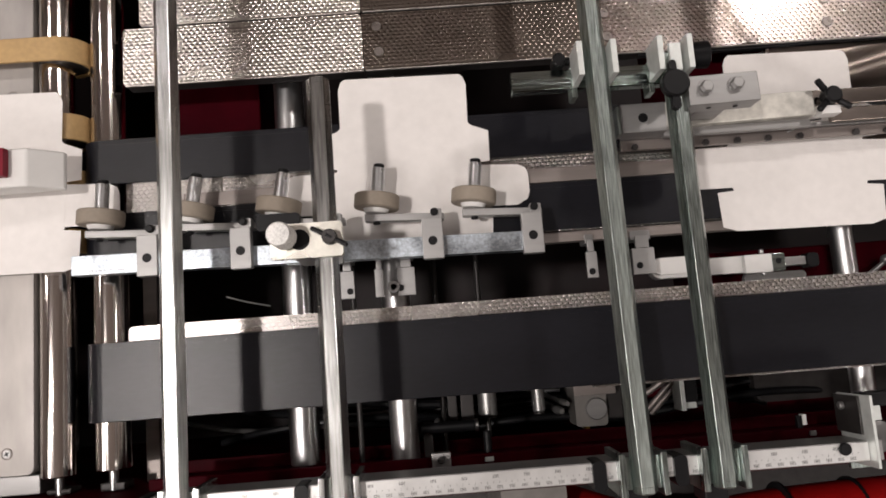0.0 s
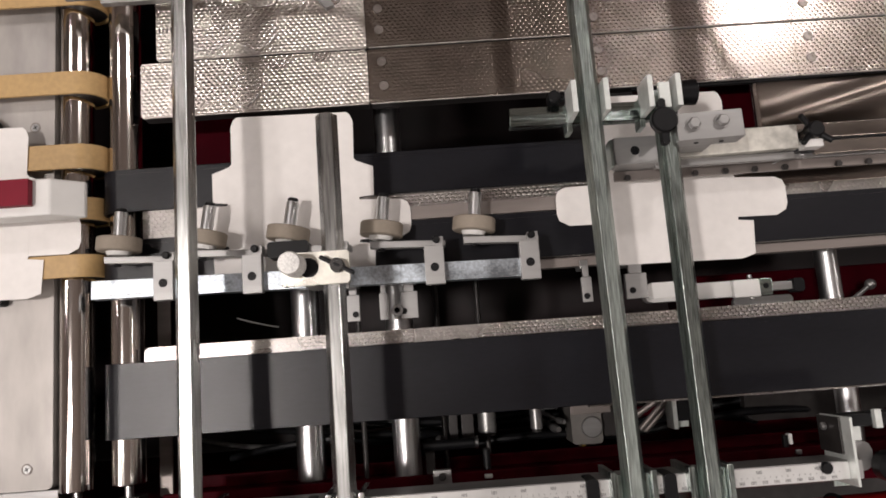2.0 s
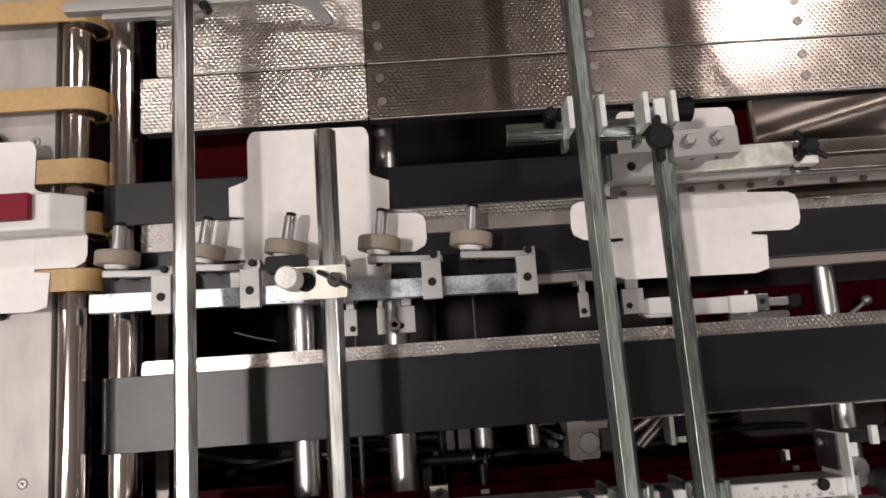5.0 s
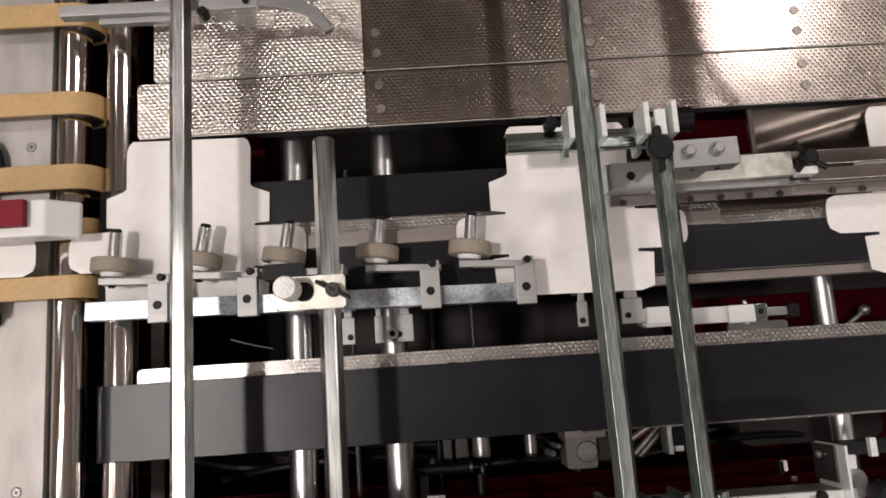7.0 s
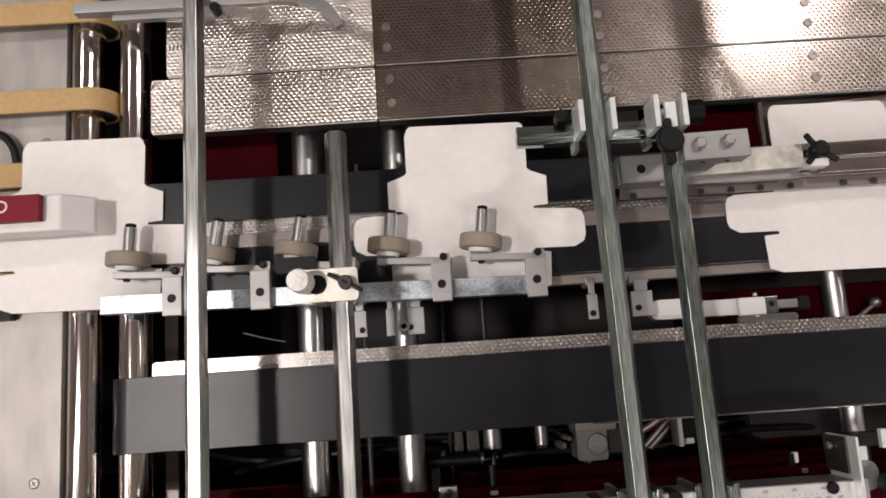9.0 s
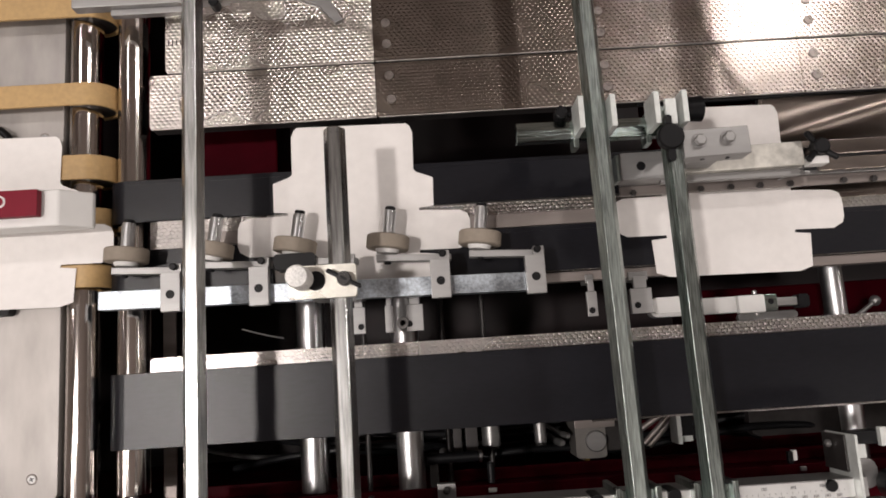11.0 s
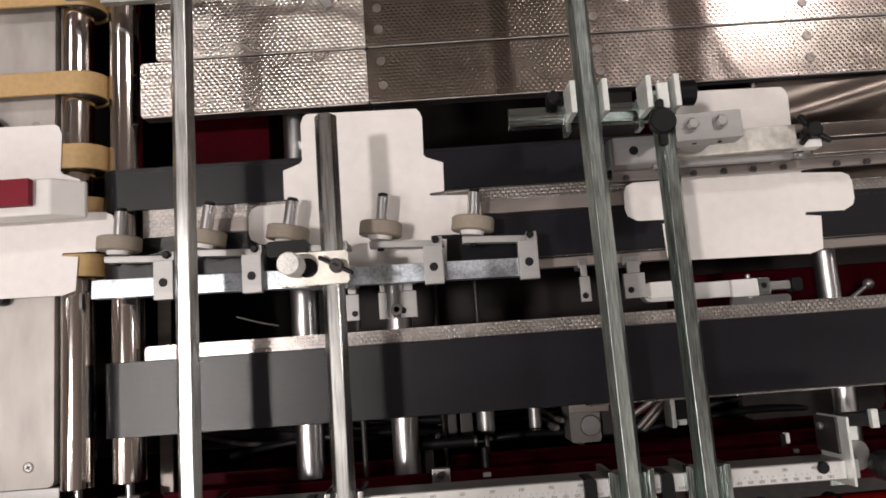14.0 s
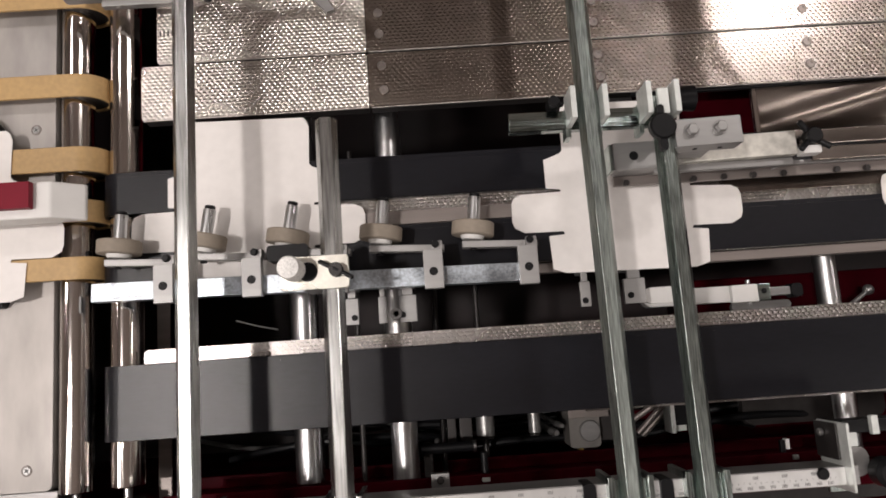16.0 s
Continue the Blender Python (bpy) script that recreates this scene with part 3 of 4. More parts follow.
def press_wheel(x, dy, arm_mat, toe, dark_fork=False):
    """A rubber wheel on a cross axle, on a swing arm pivoted in a block on the bar."""
    y, bx = WHEEL_Y + dy, x + 0.0500
    t = thing("press_wheel", (x, y, WHEEL_Z), "taupe rubber pressing wheel on an aluminium swing arm over the belt", "wheel", "pressing wheels")
    w = thing("wheel", (0, 0, 0), "", "")
    w.parent = t
    w.location = (0, 0, 0)
    tyre = turned(((-0.0085, 0.0125), (-0.0085, WHEEL_R - 0.0012), (-0.0073, WHEEL_R), (0.0043, WHEEL_R), (0.0055, WHEEL_R - 0.0012), (0.0055, 0.0125)), (x, y, WHEEL_Z), (x, y + 1, WHEEL_Z), 48)
    part("tyre", tyre, RUBBER, w, "taupe rubber tyre")
    part("hub", turned(((-0.0125, 0.006), (-0.0122, 0.0105), (-0.0084, 0.0122), (-0.0084, 0.004)), (x, y, WHEEL_Z), (x, y + 1, WHEEL_Z), 32), WHITE, w, "pale plastic hub")
    part("axle", tilted(rod((x, y + 0.0054, WHEEL_Z), (x, y + 0.0315, WHEEL_Z), 0.0063, 0.0006, 28), radians(toe), (x, y, WHEEL_Z)), ROD, t, "bright steel axle sleeve")
    part("axle_cap", tilted(rod((x, y + 0.0316, WHEEL_Z), (x, y + 0.0352, WHEEL_Z), 0.0052, 0.0008, 20), radians(toe), (x, y, WHEEL_Z)), BLACK, t, "black axle cap")
    arm = prism([(x - 0.012, y - 0.0205), (bx + 0.004, y - 0.0235), (bx + 0.012, y - 0.0235), (bx + 0.012, y - 0.0175), (x - 0.012, y - 0.0135)], WHEEL_Z - 0.004, WHEEL_Z + 0.008, 0.0007)
    part("swing_arm", arm, arm_mat, t, "flat aluminium swing arm")
    part("pivot_screw", rod((x - 0.001, y - 0.0235, WHEEL_Z + 0.002), (x - 0.001, y - 0.0207, WHEEL_Z + 0.002), 0.0035), BLACK, t)
    if dark_fork:
        part("fork", prism(rounded(x - 0.019, x + 0.021, y - 0.0260, y - 0.0105, 0.003), WHEEL_Z - 0.008, WHEEL_Z + 0.014, 0.0008), BLACK, t, "black plastic fork")
    block = part("pivot_block", box(bx - 0.0095, bx + 0.0095, y - 0.0615, y - 0.0237, 0.9372, 0.947, 0.0008), ALU, t, "milled aluminium pivot block")
    part("block_ear", box(bx - 0.0002, bx + 0.0098, y - 0.0236, y - 0.0245 + 0.0095, 0.932, 0.944, 0.0006), ALU, t)
    s = part("screw", ring((bx, y - 0.045, 0.9468), (bx, y - 0.045, 0.9479), 0.0042, 0.0020, 16), BLACK, block)
    part("socket", rod((bx, y - 0.045, 0.9466), (bx, y - 0.045, 0.9472), 0.0014, 0.0002, 8), ALU_GREY, s)
    part("screw", rod((bx + 0.003, y - 0.0185, 0.9441), (bx + 0.003, y - 0.0185, 0.949), 0.0036), BLACK, t)
    turning_wheels.append((w, toe))
    return t


press_wheel(-0.2335, 0.0015, ALU_GREY, -4)
press_wheel(-0.1490, 0.0020, ALU_GREY, -10)
press_wheel(-0.0665, 0.0005, ALU_GREY, -10, True)
press_wheel(0.0258, -0.0015, ALU, -7)
press_wheel(0.1178, -0.0030, ALU, -7)

# clamp of the wheel bar on the short bar
clamp = thing("bar_holder", (-0.03, 0.14, 0.98), "cream clamp plate with pale round knob and black wing screw", "clamp")
part("clamp_plate", prism(rounded(-0.0560, 0.0025, 0.1245, 0.1530, 0.002), 1.0145, 1.0215, 0.0008), CREAM, clamp)
part("spacer", box(-0.044, -0.0245, 0.128, 0.149, 0.9375, 1.0143, 0.001), ALU_GREY, clamp)
part("knob_neck", rod((-0.0405, 0.141, 1.0217), (-0.0425, 0.141, 1.028), 0.0080), BLACK, clamp)
part("round_knob", turned(((0, 0.0085), (0.001, 0.0102), (0.020, 0.0098), (0.0215, 0.0088)), (-0.0430, 0.141, 1.0282), (-0.0445, 0.141, 1.06), 32), SPECKLED, clamp, "pale grey round knob")
part("bore", turned(((0, 0.0085), (0.0006, 0.0085)), (-0.0325, 0.1395, 1.0213), (-0.0325, 0.1395, 1.1), 24), BLACK, clamp, "dark bore beside the knob")
wing = part("wing_screw", turned(((0, 0.0062), (0.006, 0.0062), (0.008, 0.005)), (-0.0075, 0.1395, 1.0217), (-0.0075, 0.1395, 1.1), 24), BLACK, clamp, "black wing screw")
part("wing", tilted(box(-0.024, 0.009, 0.1375, 0.1415, 1.0245, 1.031, 0.0016), -0.50, (-0.0075, 0.1395, 1.02)), BLACK, wing)
part("wing_hub", ring((-0.0075, 0.1395, 1.0298), (-0.0075, 0.1395, 1.0315), 0.0058, 0.003), BLACK_STEEL, wing)

# small aluminium clips on the near edge of the belt carrier
for x0, x1, y0, y1, z, hole in ((-0.0175, -0.004, 0.099, 0.138, 0.887, (-0.0085, 0.106)), (0.0165, 0.0252, 0.0985, 0.138, 0.887, None), (0.0385, 0.0560, 0.0985, 0.138, 0.887, (0.0415, 0.1060)),
                                (0.2240, 0.2345, 0.1010, 0.1385, 0.9015, (0.2285, 0.107)), (0.2690, 0.2910, 0.1010, 0.1385, 0.9015, (0.2755, 0.1095))):
    clip = thing("guide_clip", ((x0 + x1) / 2, y1, z - 0.004), "small aluminium clip screwed to the belt carrier", "clip", "aluminium clips")
    xm, w = (x0 + x1) / 2, 0.30 * (x1 - x0)
    part("clip_plate", box(x0, x1, y0, y1 - 0.012, z - 0.005, z, 0.0006), ALU, clip)
    part("clip_tab", box(xm - w, xm + w, y1 - 0.0118, y1, z - 0.005, z - 0.0004, 0.0006), ALU, clip)
    part("clip_leg", box(x0 + 0.001, x1 - 0.001, y1 - 0.003, y1 + 0.006, z - 0.03, z - 0.0051, 0.0006), ALU_GREY, clip)
    if hole:
        part("screw", ring((*hole, z - 0.0002), (*hole, z + 0.0012), 0.0032, 0.0016, 14), BLACK, clip)
bush = thing("rod_bush", (0.034, 0.108, 0.886), "black ringed bush between two aluminium clips", "bush")
part("bush_body", rod((0.0345, 0.1075, 0.868), (0.0345, 0.1075, 0.888), 0.0062), ALU, bush)
part("bush_ring", ring((0.0345, 0.1075, 0.8881), (0.0345, 0.1075, 0.8893), 0.0060, 0.0034), ALU, bush)
part("bush_socket", rod((0.0345, 0.1075, 0.8881), (0.0345, 0.1075, 0.8887), 0.0032, 0.0002, 12), BLACK, bush)

# white lever with a fork end
lever = thing("white_lever", (0.36, 0.107, 0.86), "white plastic tension lever with a bolted rounded end", "lever")
part("lever_arm", prism(rounded(0.297, 0.430, 0.0975, 0.1145, 0.0083), 0.853, 0.866, 0.001), WHITE, lever)
part("raised_pad", prism(rounded(0.297, 0.338, 0.1010, 0.1180, 0.0075), 0.8662, 0.872, 0.001), WHITE, lever)
part("head", box(0.390, 0.4185, 0.0955, 0.1145, 0.8662, 0.874, 0.0015), WHITE, lever)
part("nut", box(0.4187, 0.4320, 0.0965, 0.1145, 0.8662, 0.873, 0.001), DARK_ZINC, lever, "dark greenish steel nut")
part("nut_hole", ring((0.4250, 0.1065, 0.8729), (0.4250, 0.1065, 0.8736), 0.0030, 0.0012, 14), BLACK, lever)
part("fork_end", box(0.4322, 0.4580, 0.1015, 0.1105, 0.853, 0.864, 0.001), ALU_GREY, lever, "grey steel fork end")
part("joint", prism(rounded(0.4582, 0.4700, 0.0985, 0.1130, 0.003), 0.850, 0.866, 0.001), BLACK, lever, "black joint")
part("under_bar", prism(rounded(0.400, 0.4660, 0.0880, 0.0972, 0.004), 0.838, 0.8445, 0.001), ALU_GREY, lever, "grey flat bar beneath")
part("cross_pin", rod((0.4090, 0.0925, 0.8715), (0.4090, 0.0953, 0.8715), 0.0024), ROD, lever)
part("cross_pin", rod((0.4090, 0.1147, 0.8715), (0.4090, 0.1195, 0.8715), 0.0024), ROD, lever)
part("pivot_rod", rod((0.36, 0.107, 0.80), (0.36, 0.107, 0.8528), 0.005), BLACK_STEEL, lever)
wire = single("slack_wire", sweep([(-0.152, 0.117, 0.806), (-0.130, 0.110, 0.803), (-0.106, 0.104, 0.800)], 0.0009, 8), ALU, "thin slack bright wire under the belts", "wire")
arm2 = thing("ball_lever", (0.53, 0.095, 0.838), "grey steel ball-ended lever beside a cross rod", "lever")
part("shaft", rod((0.528, 0.082, 0.838), (0.556, 0.101, 0.838), 0.0025), ALU_GREY, arm2)
part("ball", turned([(-0.006 * math.cos(math.pi * i / 10) + 0.0, max(0.0002, 0.006 * math.sin(math.pi * i / 10))) for i in range(11)], (0.557, 0.102, 0.838), (0.557, 0.102, 0.9), 16), ALU_GREY, arm2)

# ---- guide unit on the two greenish bars ----
cross = single("hex_link_bar", hex_rod((0.1545, 0.2715, 0.982), (0.3120, 0.2700, 0.982), 0.0186, math.pi / 6, 0.0015), DARK_ZINC, "dark greenish hexagonal bar linking two cross bars", "bar", smooth=False)


def slide_clamp(x0, x1, label):
    c = thing("slide_clamp", ((x0 + x1) / 2, 0.275, 0.99), label, "clamp", "slide clamps")
    for x in (x0, x1):
        part("cheek", prism([(x - 0.0025, 0.2625), (x + 0.0025, 0.2625), (x + 0.0025, 0.2925), (x - 0.0025, 0.2925)], 0.988, 1.020, 0.0006), PALE_ZINC, c)
        part("web", prism([(x - 0.003, 0.2540), (x + 0.002, 0.2540), (x + 0.002, 0.2870), (x - 0.003, 0.2810)], 0.970, 0.9878, 0.0006), GREEN_ZINC, c)
    part("saddle", box(x0 + 0.0028, x1 - 0.0028, 0.268, 0.288, 0.9855, 0.9915, 0.0006), GREEN_ZINC, c)
    return c


ca = slide_clamp(0.2105, 0.2395, "greenish zinc slide clamp with two upright cheeks")
part("knob", prism(rounded(0.192, 0.203, 0.281, 0.293, 0.004), 0.979, 0.995, 0.0015), BLACK, ca, "black knurled knob")
part("knob_spindle", rod((0.2032, 0.287, 0.987), (0.2075, 0.287, 0.987), 0.003), BLACK, ca)
cb = slide_clamp(0.2790, 0.3045, "greenish zinc slide clamp with a black knob")
part("knob", turned(((0, 0.007), (0.001, 0.011), (0.017, 0.012), (0.018, 0.010)), (0.309, 0.281, 0.998), (0.4, 0.281, 0.998), 20), BLACK, cb, "black ribbed knob")
part("tongue", box(0.2870, 0.2970, 0.2620, 0.2860, 1.0125, 1.0175, 0.0006), PALE_ZINC, cb)
star = thing("wing_knob", (0.2860, 0.2455, 1.014), "black two-winged knob on the short greenish bar", "knob")
part("disc", turned(((0, 0.0105), (0.0015, 0.0118), (0.008, 0.0118), (0.0095, 0.0105)), (0.2860, 0.2480, 1.0185), (0.2860, 0.2480, 1.1), 32), BLACK, star)
part("wing", prism(rounded(0.2825, 0.2890, 0.2260, 0.2400, 0.002), 1.0185, 1.0255, 0.001), BLACK, star)
part("wing", prism(rounded(0.2828, 0.2885, 0.2565, 0.2680, 0.002), 1.0185, 1.0255, 0.001), BLACK, star)
part("stem", rod((0.2860, 0.2480, 1.0135), (0.2860, 0.2480, 1.0184), 0.005), BLACK, star)

block = thing("guide_block", (0.32, 0.2425, 1.0), "milled aluminium guide block with two hexagon bolts", "block")
part("block_body", tilted(box(0.2985, 0.3590, 0.2300, 0.2555, 0.9965, 1.0185, 0.001), 0.02, (0.32, 0.243, 1.0)), ALU, block)
for bx, by in ((0.3130, 0.2440), (0.3390, 0.2452)):
    part("washer", rod((bx, by, 1.0186), (bx, by, 1.0196), 0.0068, 0.0003), ALU_GREY, block)
    part("bolt", rod((bx, by, 1.0197), (bx, by, 1.0255), 0.0052, 0.0008, 6), ALU, block)
for bx in (0.318, 0.341):
    part("socket", rod((bx, 0.2294, 1.008), (bx, 0.2300, 1.008), 0.0022), BLACK, block)
part("hanger", box(0.318, 0.345, 0.236, 0.250, 0.9505, 0.9963, 0.001), ALU_GREY, block)

plate = thing("guide_plate", (0.35, 0.245, 0.945), "long aluminium guide plate under the block with mottled plating", "plate")
part("end_block", box(0.2590, 0.3010, 0.2285, 0.2560, 0.930, 0.9515, 0.001), ALU, plate)
part("green_edge", box(0.2560, 0.2588, 0.2290, 0.2555, 0.925, 0.948, 0.0006), GREEN_ZINC, plate)
part("hole", ring((0.2790, 0.2420, 0.9514), (0.2790, 0.2420, 0.9522), 0.0045, 0.0030, 18), BLACK, plate)
part("long_plate", tilted(box(0.3012, 0.4420, 0.2330, 0.2570, 0.939, 0.9500, 0.001), 0.015, (0.37, 0.245, 0.94)), MOTTLED, plate, "mottled plated guide plate")
part("lower_plate", box(0.300, 0.440, 0.2255, 0.2329, 0.934, 0.9420, 0.001), ALU_GREY, plate)
part("white_block", box(0.4440, 0.4630, 0.2325, 0.2405, 0.942, 0.9560, 0.001), WHITE, plate, "white plastic nut block")
part("tail_strip", box(0.4425, 0.62, 0.2450, 0.2600, 0.938, 0.9430, 0.001), BROWNED, plate)
part("tail_strip", box(0.4625, 0.62, 0.2300, 0.2435, 0.932, 0.9370, 0.001), BROWNED, plate)
knob = thing("wing_knob", (0.4530, 0.2490, 0.943), "black winged knob on the guide plate", "knob")
part("hub", turned(((0, 0.007), (0.001, 0.0080), (0.012, 0.0080), (0.0135, 0.0065)), (0.4545, 0.2490, 0.9502), (0.4545, 0.2490, 1.1), 24), BLACK, knob)
for ang in (2.3, -0.7, 3.9):
    dx, dy = math.cos(ang), math.sin(ang)
    part("wing", rod((0.4545 + 0.006 * dx, 0.2490 + 0.006 * dy, 0.957), (0.4545 + 0.020 * dx, 0.2490 + 0.020 * dy, 0.960), 0.0030), BLACK, knob)
part("stud", rod((0.4545, 0.2490, 0.943), (0.4545, 0.2490, 0.9501), 0.004), ALU, knob)

guide = thing("guide_rail", (0.45, 0.224, 0.92), "slim steel guide rail with a row of bolts", "rail")
part("rail_strip", box(0.2640, 0.64, 0.2192, 0.2290, 0.9165, 0.9225, 0.0008), STEEL_STRIP, guide)
part("rail_lip", box(0.2640, 0.64, 0.2290, 0.2335, 0.9185, 0.9270, 0.0008), ALU_GREY, guide)
for bx in (0.276, 0.345, 0.376, 0.406, 0.437, 0.492, 0.523, 0.556, 0.590):
    part("bolt", rod((bx, 0.2212, 0.9226), (bx, 0.2212, 0.9275), 0.0034, 0.0005, 6), BLACK_STEEL, guide)
for bx in (0.285, 0.33, 0.42, 0.60):
    part("spacer", box(bx - 0.005, bx + 0.005, 0.2295, 0.2330, 0.9272, 0.9338, 0.0004), ALU_GREY, guide)
part("spring_wire", rod((0.423, 0.2245, 0.929), (0.446, 0.2330, 0.931), 0.0007, 0.0002, 8), ALU, guide)
part("spring_wire", rod((0.370, 0.2290, 0.9285), (0.456, 0.2345, 0.932), 0.0009, 0.0002, 8), BLACK_STEEL, guide)


def curved_sheet(x0, x1, y0, y1, z0):
    """A polished sheet with a soft diagonal ridge pressed into it."""
    bm = bmesh.new()
    nx, ny = 40, 20
    rows = []
    for i in range(nx + 1):
        row = []
        for k in range(ny + 1):
            u, v = i / nx, k / ny
            x, y = x0 + (x1 - x0) * u, y0 + (y1 - y0) * v
            d = (y - y0 - 0.002) - 0.24 * (x - x0)
            row.append(bm.verts.new((x, y, z0 + 0.009 * v + 0.010 * math.exp(-(d / 0.017) ** 2) - 0.003 * u)))
        rows.append(row)
    for a, b in zip(rows, rows[1:]):
        for k in range(ny):
            bm.faces.new((a[k], b[k], b[k + 1], a[k + 1]))
    bmesh.ops.solidify(bm, geom=bm.faces[:], thickness=0.0012)
    return bm


single("curved_guide", curved_sheet(0.432, 0.78, 0.2735, 0.3255, 0.880), POLISHED, "curved polished stainless deflector sheet", "deflector")
single("guide_pin", rod((0.4330, 0.272, 0.892), (0.4330, 0.335, 0.892), 0.0030, 0.0005, 14), CHROME, "thin bright steel guide pin", "pin")
single("cover_hose", sweep([(0.30, 0.3255, 0.893), (0.42, 0.3245, 0.895), (0.50, 0.3255, 0.896), (0.60, 0.3265, 0.895), (0.80, 0.3265, 0.893)], 0.0018), BLACK, "thin black cable along the cover sheets", "cable")

# Unseen pipe and hose, added to cast the dark band on the right-hand sheets.
shading_pipe = thing("unseen_shading_pipe", (0.494, 0.80, 0.93), "unseen dark pipe and hose, added to cast the band on the cover sheets", "pipe")
part("pipe", rod((0.496, 0.42, 1.15), (0.496, 0.80, 1.15), 0.0150), BLACK_STEEL, shading_pipe)
part("stand", rod((0.496, 0.795, 0.9302), (0.496, 0.795, 1.135), 0.0120), BLACK_STEEL, shading_pipe)
part("hose", sweep([(0.592, 0.415, 1.15), (0.550, 0.445, 1.15), (0.524, 0.490, 1.15), (0.510, 0.56, 1.15), (0.496, 0.66, 1.15)], 0.0050), BLACK, shading_pipe)

# ---- far-side arm over the cover sheets ----
far_arm = thing("far_arm", (-0.14, 0.42, 1.0), "aluminium arm with a curved grey end on the long bar", "arm")
part("arm_bar", box(-0.2880, -0.1260, 0.4500, 0.4625, 0.922, 0.936, 0.0012), ALU, far_arm)
part("arm_lip", box(-0.2500, -0.1600, 0.4430, 0.4498, 0.920, 0.9290, 0.0006), ALU_GREY, far_arm)
part("arm_strap", box(-0.1640, -0.0720, 0.4185, 0.4305, 0.986, 0.9935, 0.0008), ALU, far_arm)
part("arm_drop", rod((-0.1600, 0.4290, 0.9870), (-0.1600, 0.4560, 0.9365), 0.0024), ALU_GREY, far_arm)
part("end_screw", rod((-0.0830, 0.4245, 0.9936), (-0.0830, 0.4245, 0.9970), 0.0030), BLACK, far_arm)
part("pivot", rod((-0.1235, 0.4155, 0.984), (-0.1235, 0.4155, 0.998), 0.0048), BLACK, far_arm)
part("curved_end", prism([(-0.0718, 0.4190), (-0.045, 0.4175), (-0.024, 0.4085), (-0.010, 0.3895), (-0.002, 0.3925), (-0.014, 0.4145), (-0.035, 0.4275), (-0.0718, 0.4305)], 0.986, 0.9925, 0.0006), ALU_GREY, far_arm)

# ---- infeed stop: pale block with a crimson cap ----
stop = thing("infeed_stop", (-0.35, 0.24, 0.93), "translucent white infeed stop block with a crimson face", "stop")
part("stop_block", wedge([(-0.405, 0.926), (-0.405, 0.953), (-0.2885, 0.953), (-0.2640, 0.931), (-0.2640, 0.926)], 0.2175, 0.2540, 0.0022), WHITE, stop)
part("crimson_face", box(-0.390, -0.3040, 0.2265, 0.2525, 0.9532, 0.962, 0.0008), CRIMSON, stop)
part("face_mark", rod((-0.3400, 0.2415, 0.9621), (-0.3400, 0.2415, 0.9628), 0.0043, 0.0002), CRIMSON, stop)
part("face_ring", ring((-0.3400, 0.2415, 0.9619), (-0.3400, 0.2415, 0.9626), 0.0062, 0.0042, 20), WHITE, stop)
part("stop_arm", box(-0.50, -0.465, 0.232, 0.50, 0.94, 0.96, 0.002), ALU_GREY, stop)
part("stop_beam", box(-0.466, -0.4052, 0.232, 0.252, 0.940, 0.950, 0.001), ALU_GREY, stop)
part("stop_post", box(-0.495, -0.47, 0.485, 0.50, 0.8812, 0.9398, 0.002), ALU_GREY, stop)
handle = thing("table_lever", (-0.40, 0.335, 0.881), "curved black lever lying on the pale infeed table", "lever")
part("lever_arm", sweep([(-0.470, 0.352, 0.890), (-0.410, 0.346, 0.891), (-0.384, 0.339, 0.891), (-0.372, 0.326, 0.890), (-0.368, 0.309, 0.888)], 0.0042), BLACK, handle)
part("lever_pivot", rod((-0.470, 0.352, 0.8812), (-0.470, 0.352, 0.899), 0.009), BLACK, handle)
latch = thing("table_latch", (-0.365, 0.150, 0.881), "small black latch on the pale infeed table", "latch")
part("latch_body", prism(rounded(-0.42, -0.366, 0.140, 0.156, 0.004), 0.8812, 0.894, 0.001), BLACK, latch)

# ---- drive and cables deep under the belts ----
motor = thing("valve_block", (0.24, -0.03, 0.76), "pale pneumatic valve block with a round cover in the dark pan", "valve")
part("housing", prism(rounded(0.2175, 0.2520, -0.0515, 0.030, 0.004), 0.755, 0.7995, 0.001), GREY_BOX, motor)
part("side_housing", box(0.2524, 0.272, -0.046, 0.030, 0.755, 0.790, 0.002), BLACK_STEEL, motor)
part("round_cover", turned(((0, 0.0118), (0.003, 0.0118), (0.004, 0.0108)), (0.2400, -0.033, 0.7997), (0.2400, -0.033, 0.9), 28), ALU_GREY, motor, "round grey cover")
part("fitting", rod((0.2300, -0.0545, 0.780), (0.2300, -0.0545, 0.796), 0.003), BRASS, motor, "small brass fitting")
part("cap_plate", box(0.2165, 0.262, -0.018, 0.025, 0.7997, 0.806, 0.001), STEEL_STRIP, motor)
part("leg", box(0.225, 0.250, -0.05, 0.02, 0.421, 0.7548, 0.001), BLACK_STEEL, motor)
for x, r, y in ((0.1235, 0.0105, -0.032), (0.1795, 0.0068, -0.032)):
    cyl = thing("air_cylinder", (x, y, 0.79), "short bright air cylinder beneath the lower belt", "cylinder", "air cylinders")
    part("tube", rod((x, y, 0.79), (x, 0.06, 0.79), r, 0.001, 28), ALU_GREY, cyl)
    part("end_cap", rod((x, y - 0.003, 0.79), (x, y - 0.0002, 0.79), r * 0.9), BLACK_STEEL, cyl)
    part("stand", box(x - 0.006, x + 0.006, 0.02, 0.05, 0.421, 0.79 - r + 0.001, 0.001), BLACK_STEEL, cyl)
fit_plate = thing("fitting_plate", (0.345, -0.03, 0.79), "small pale zinc angle with a black valve beside it", "fitting")
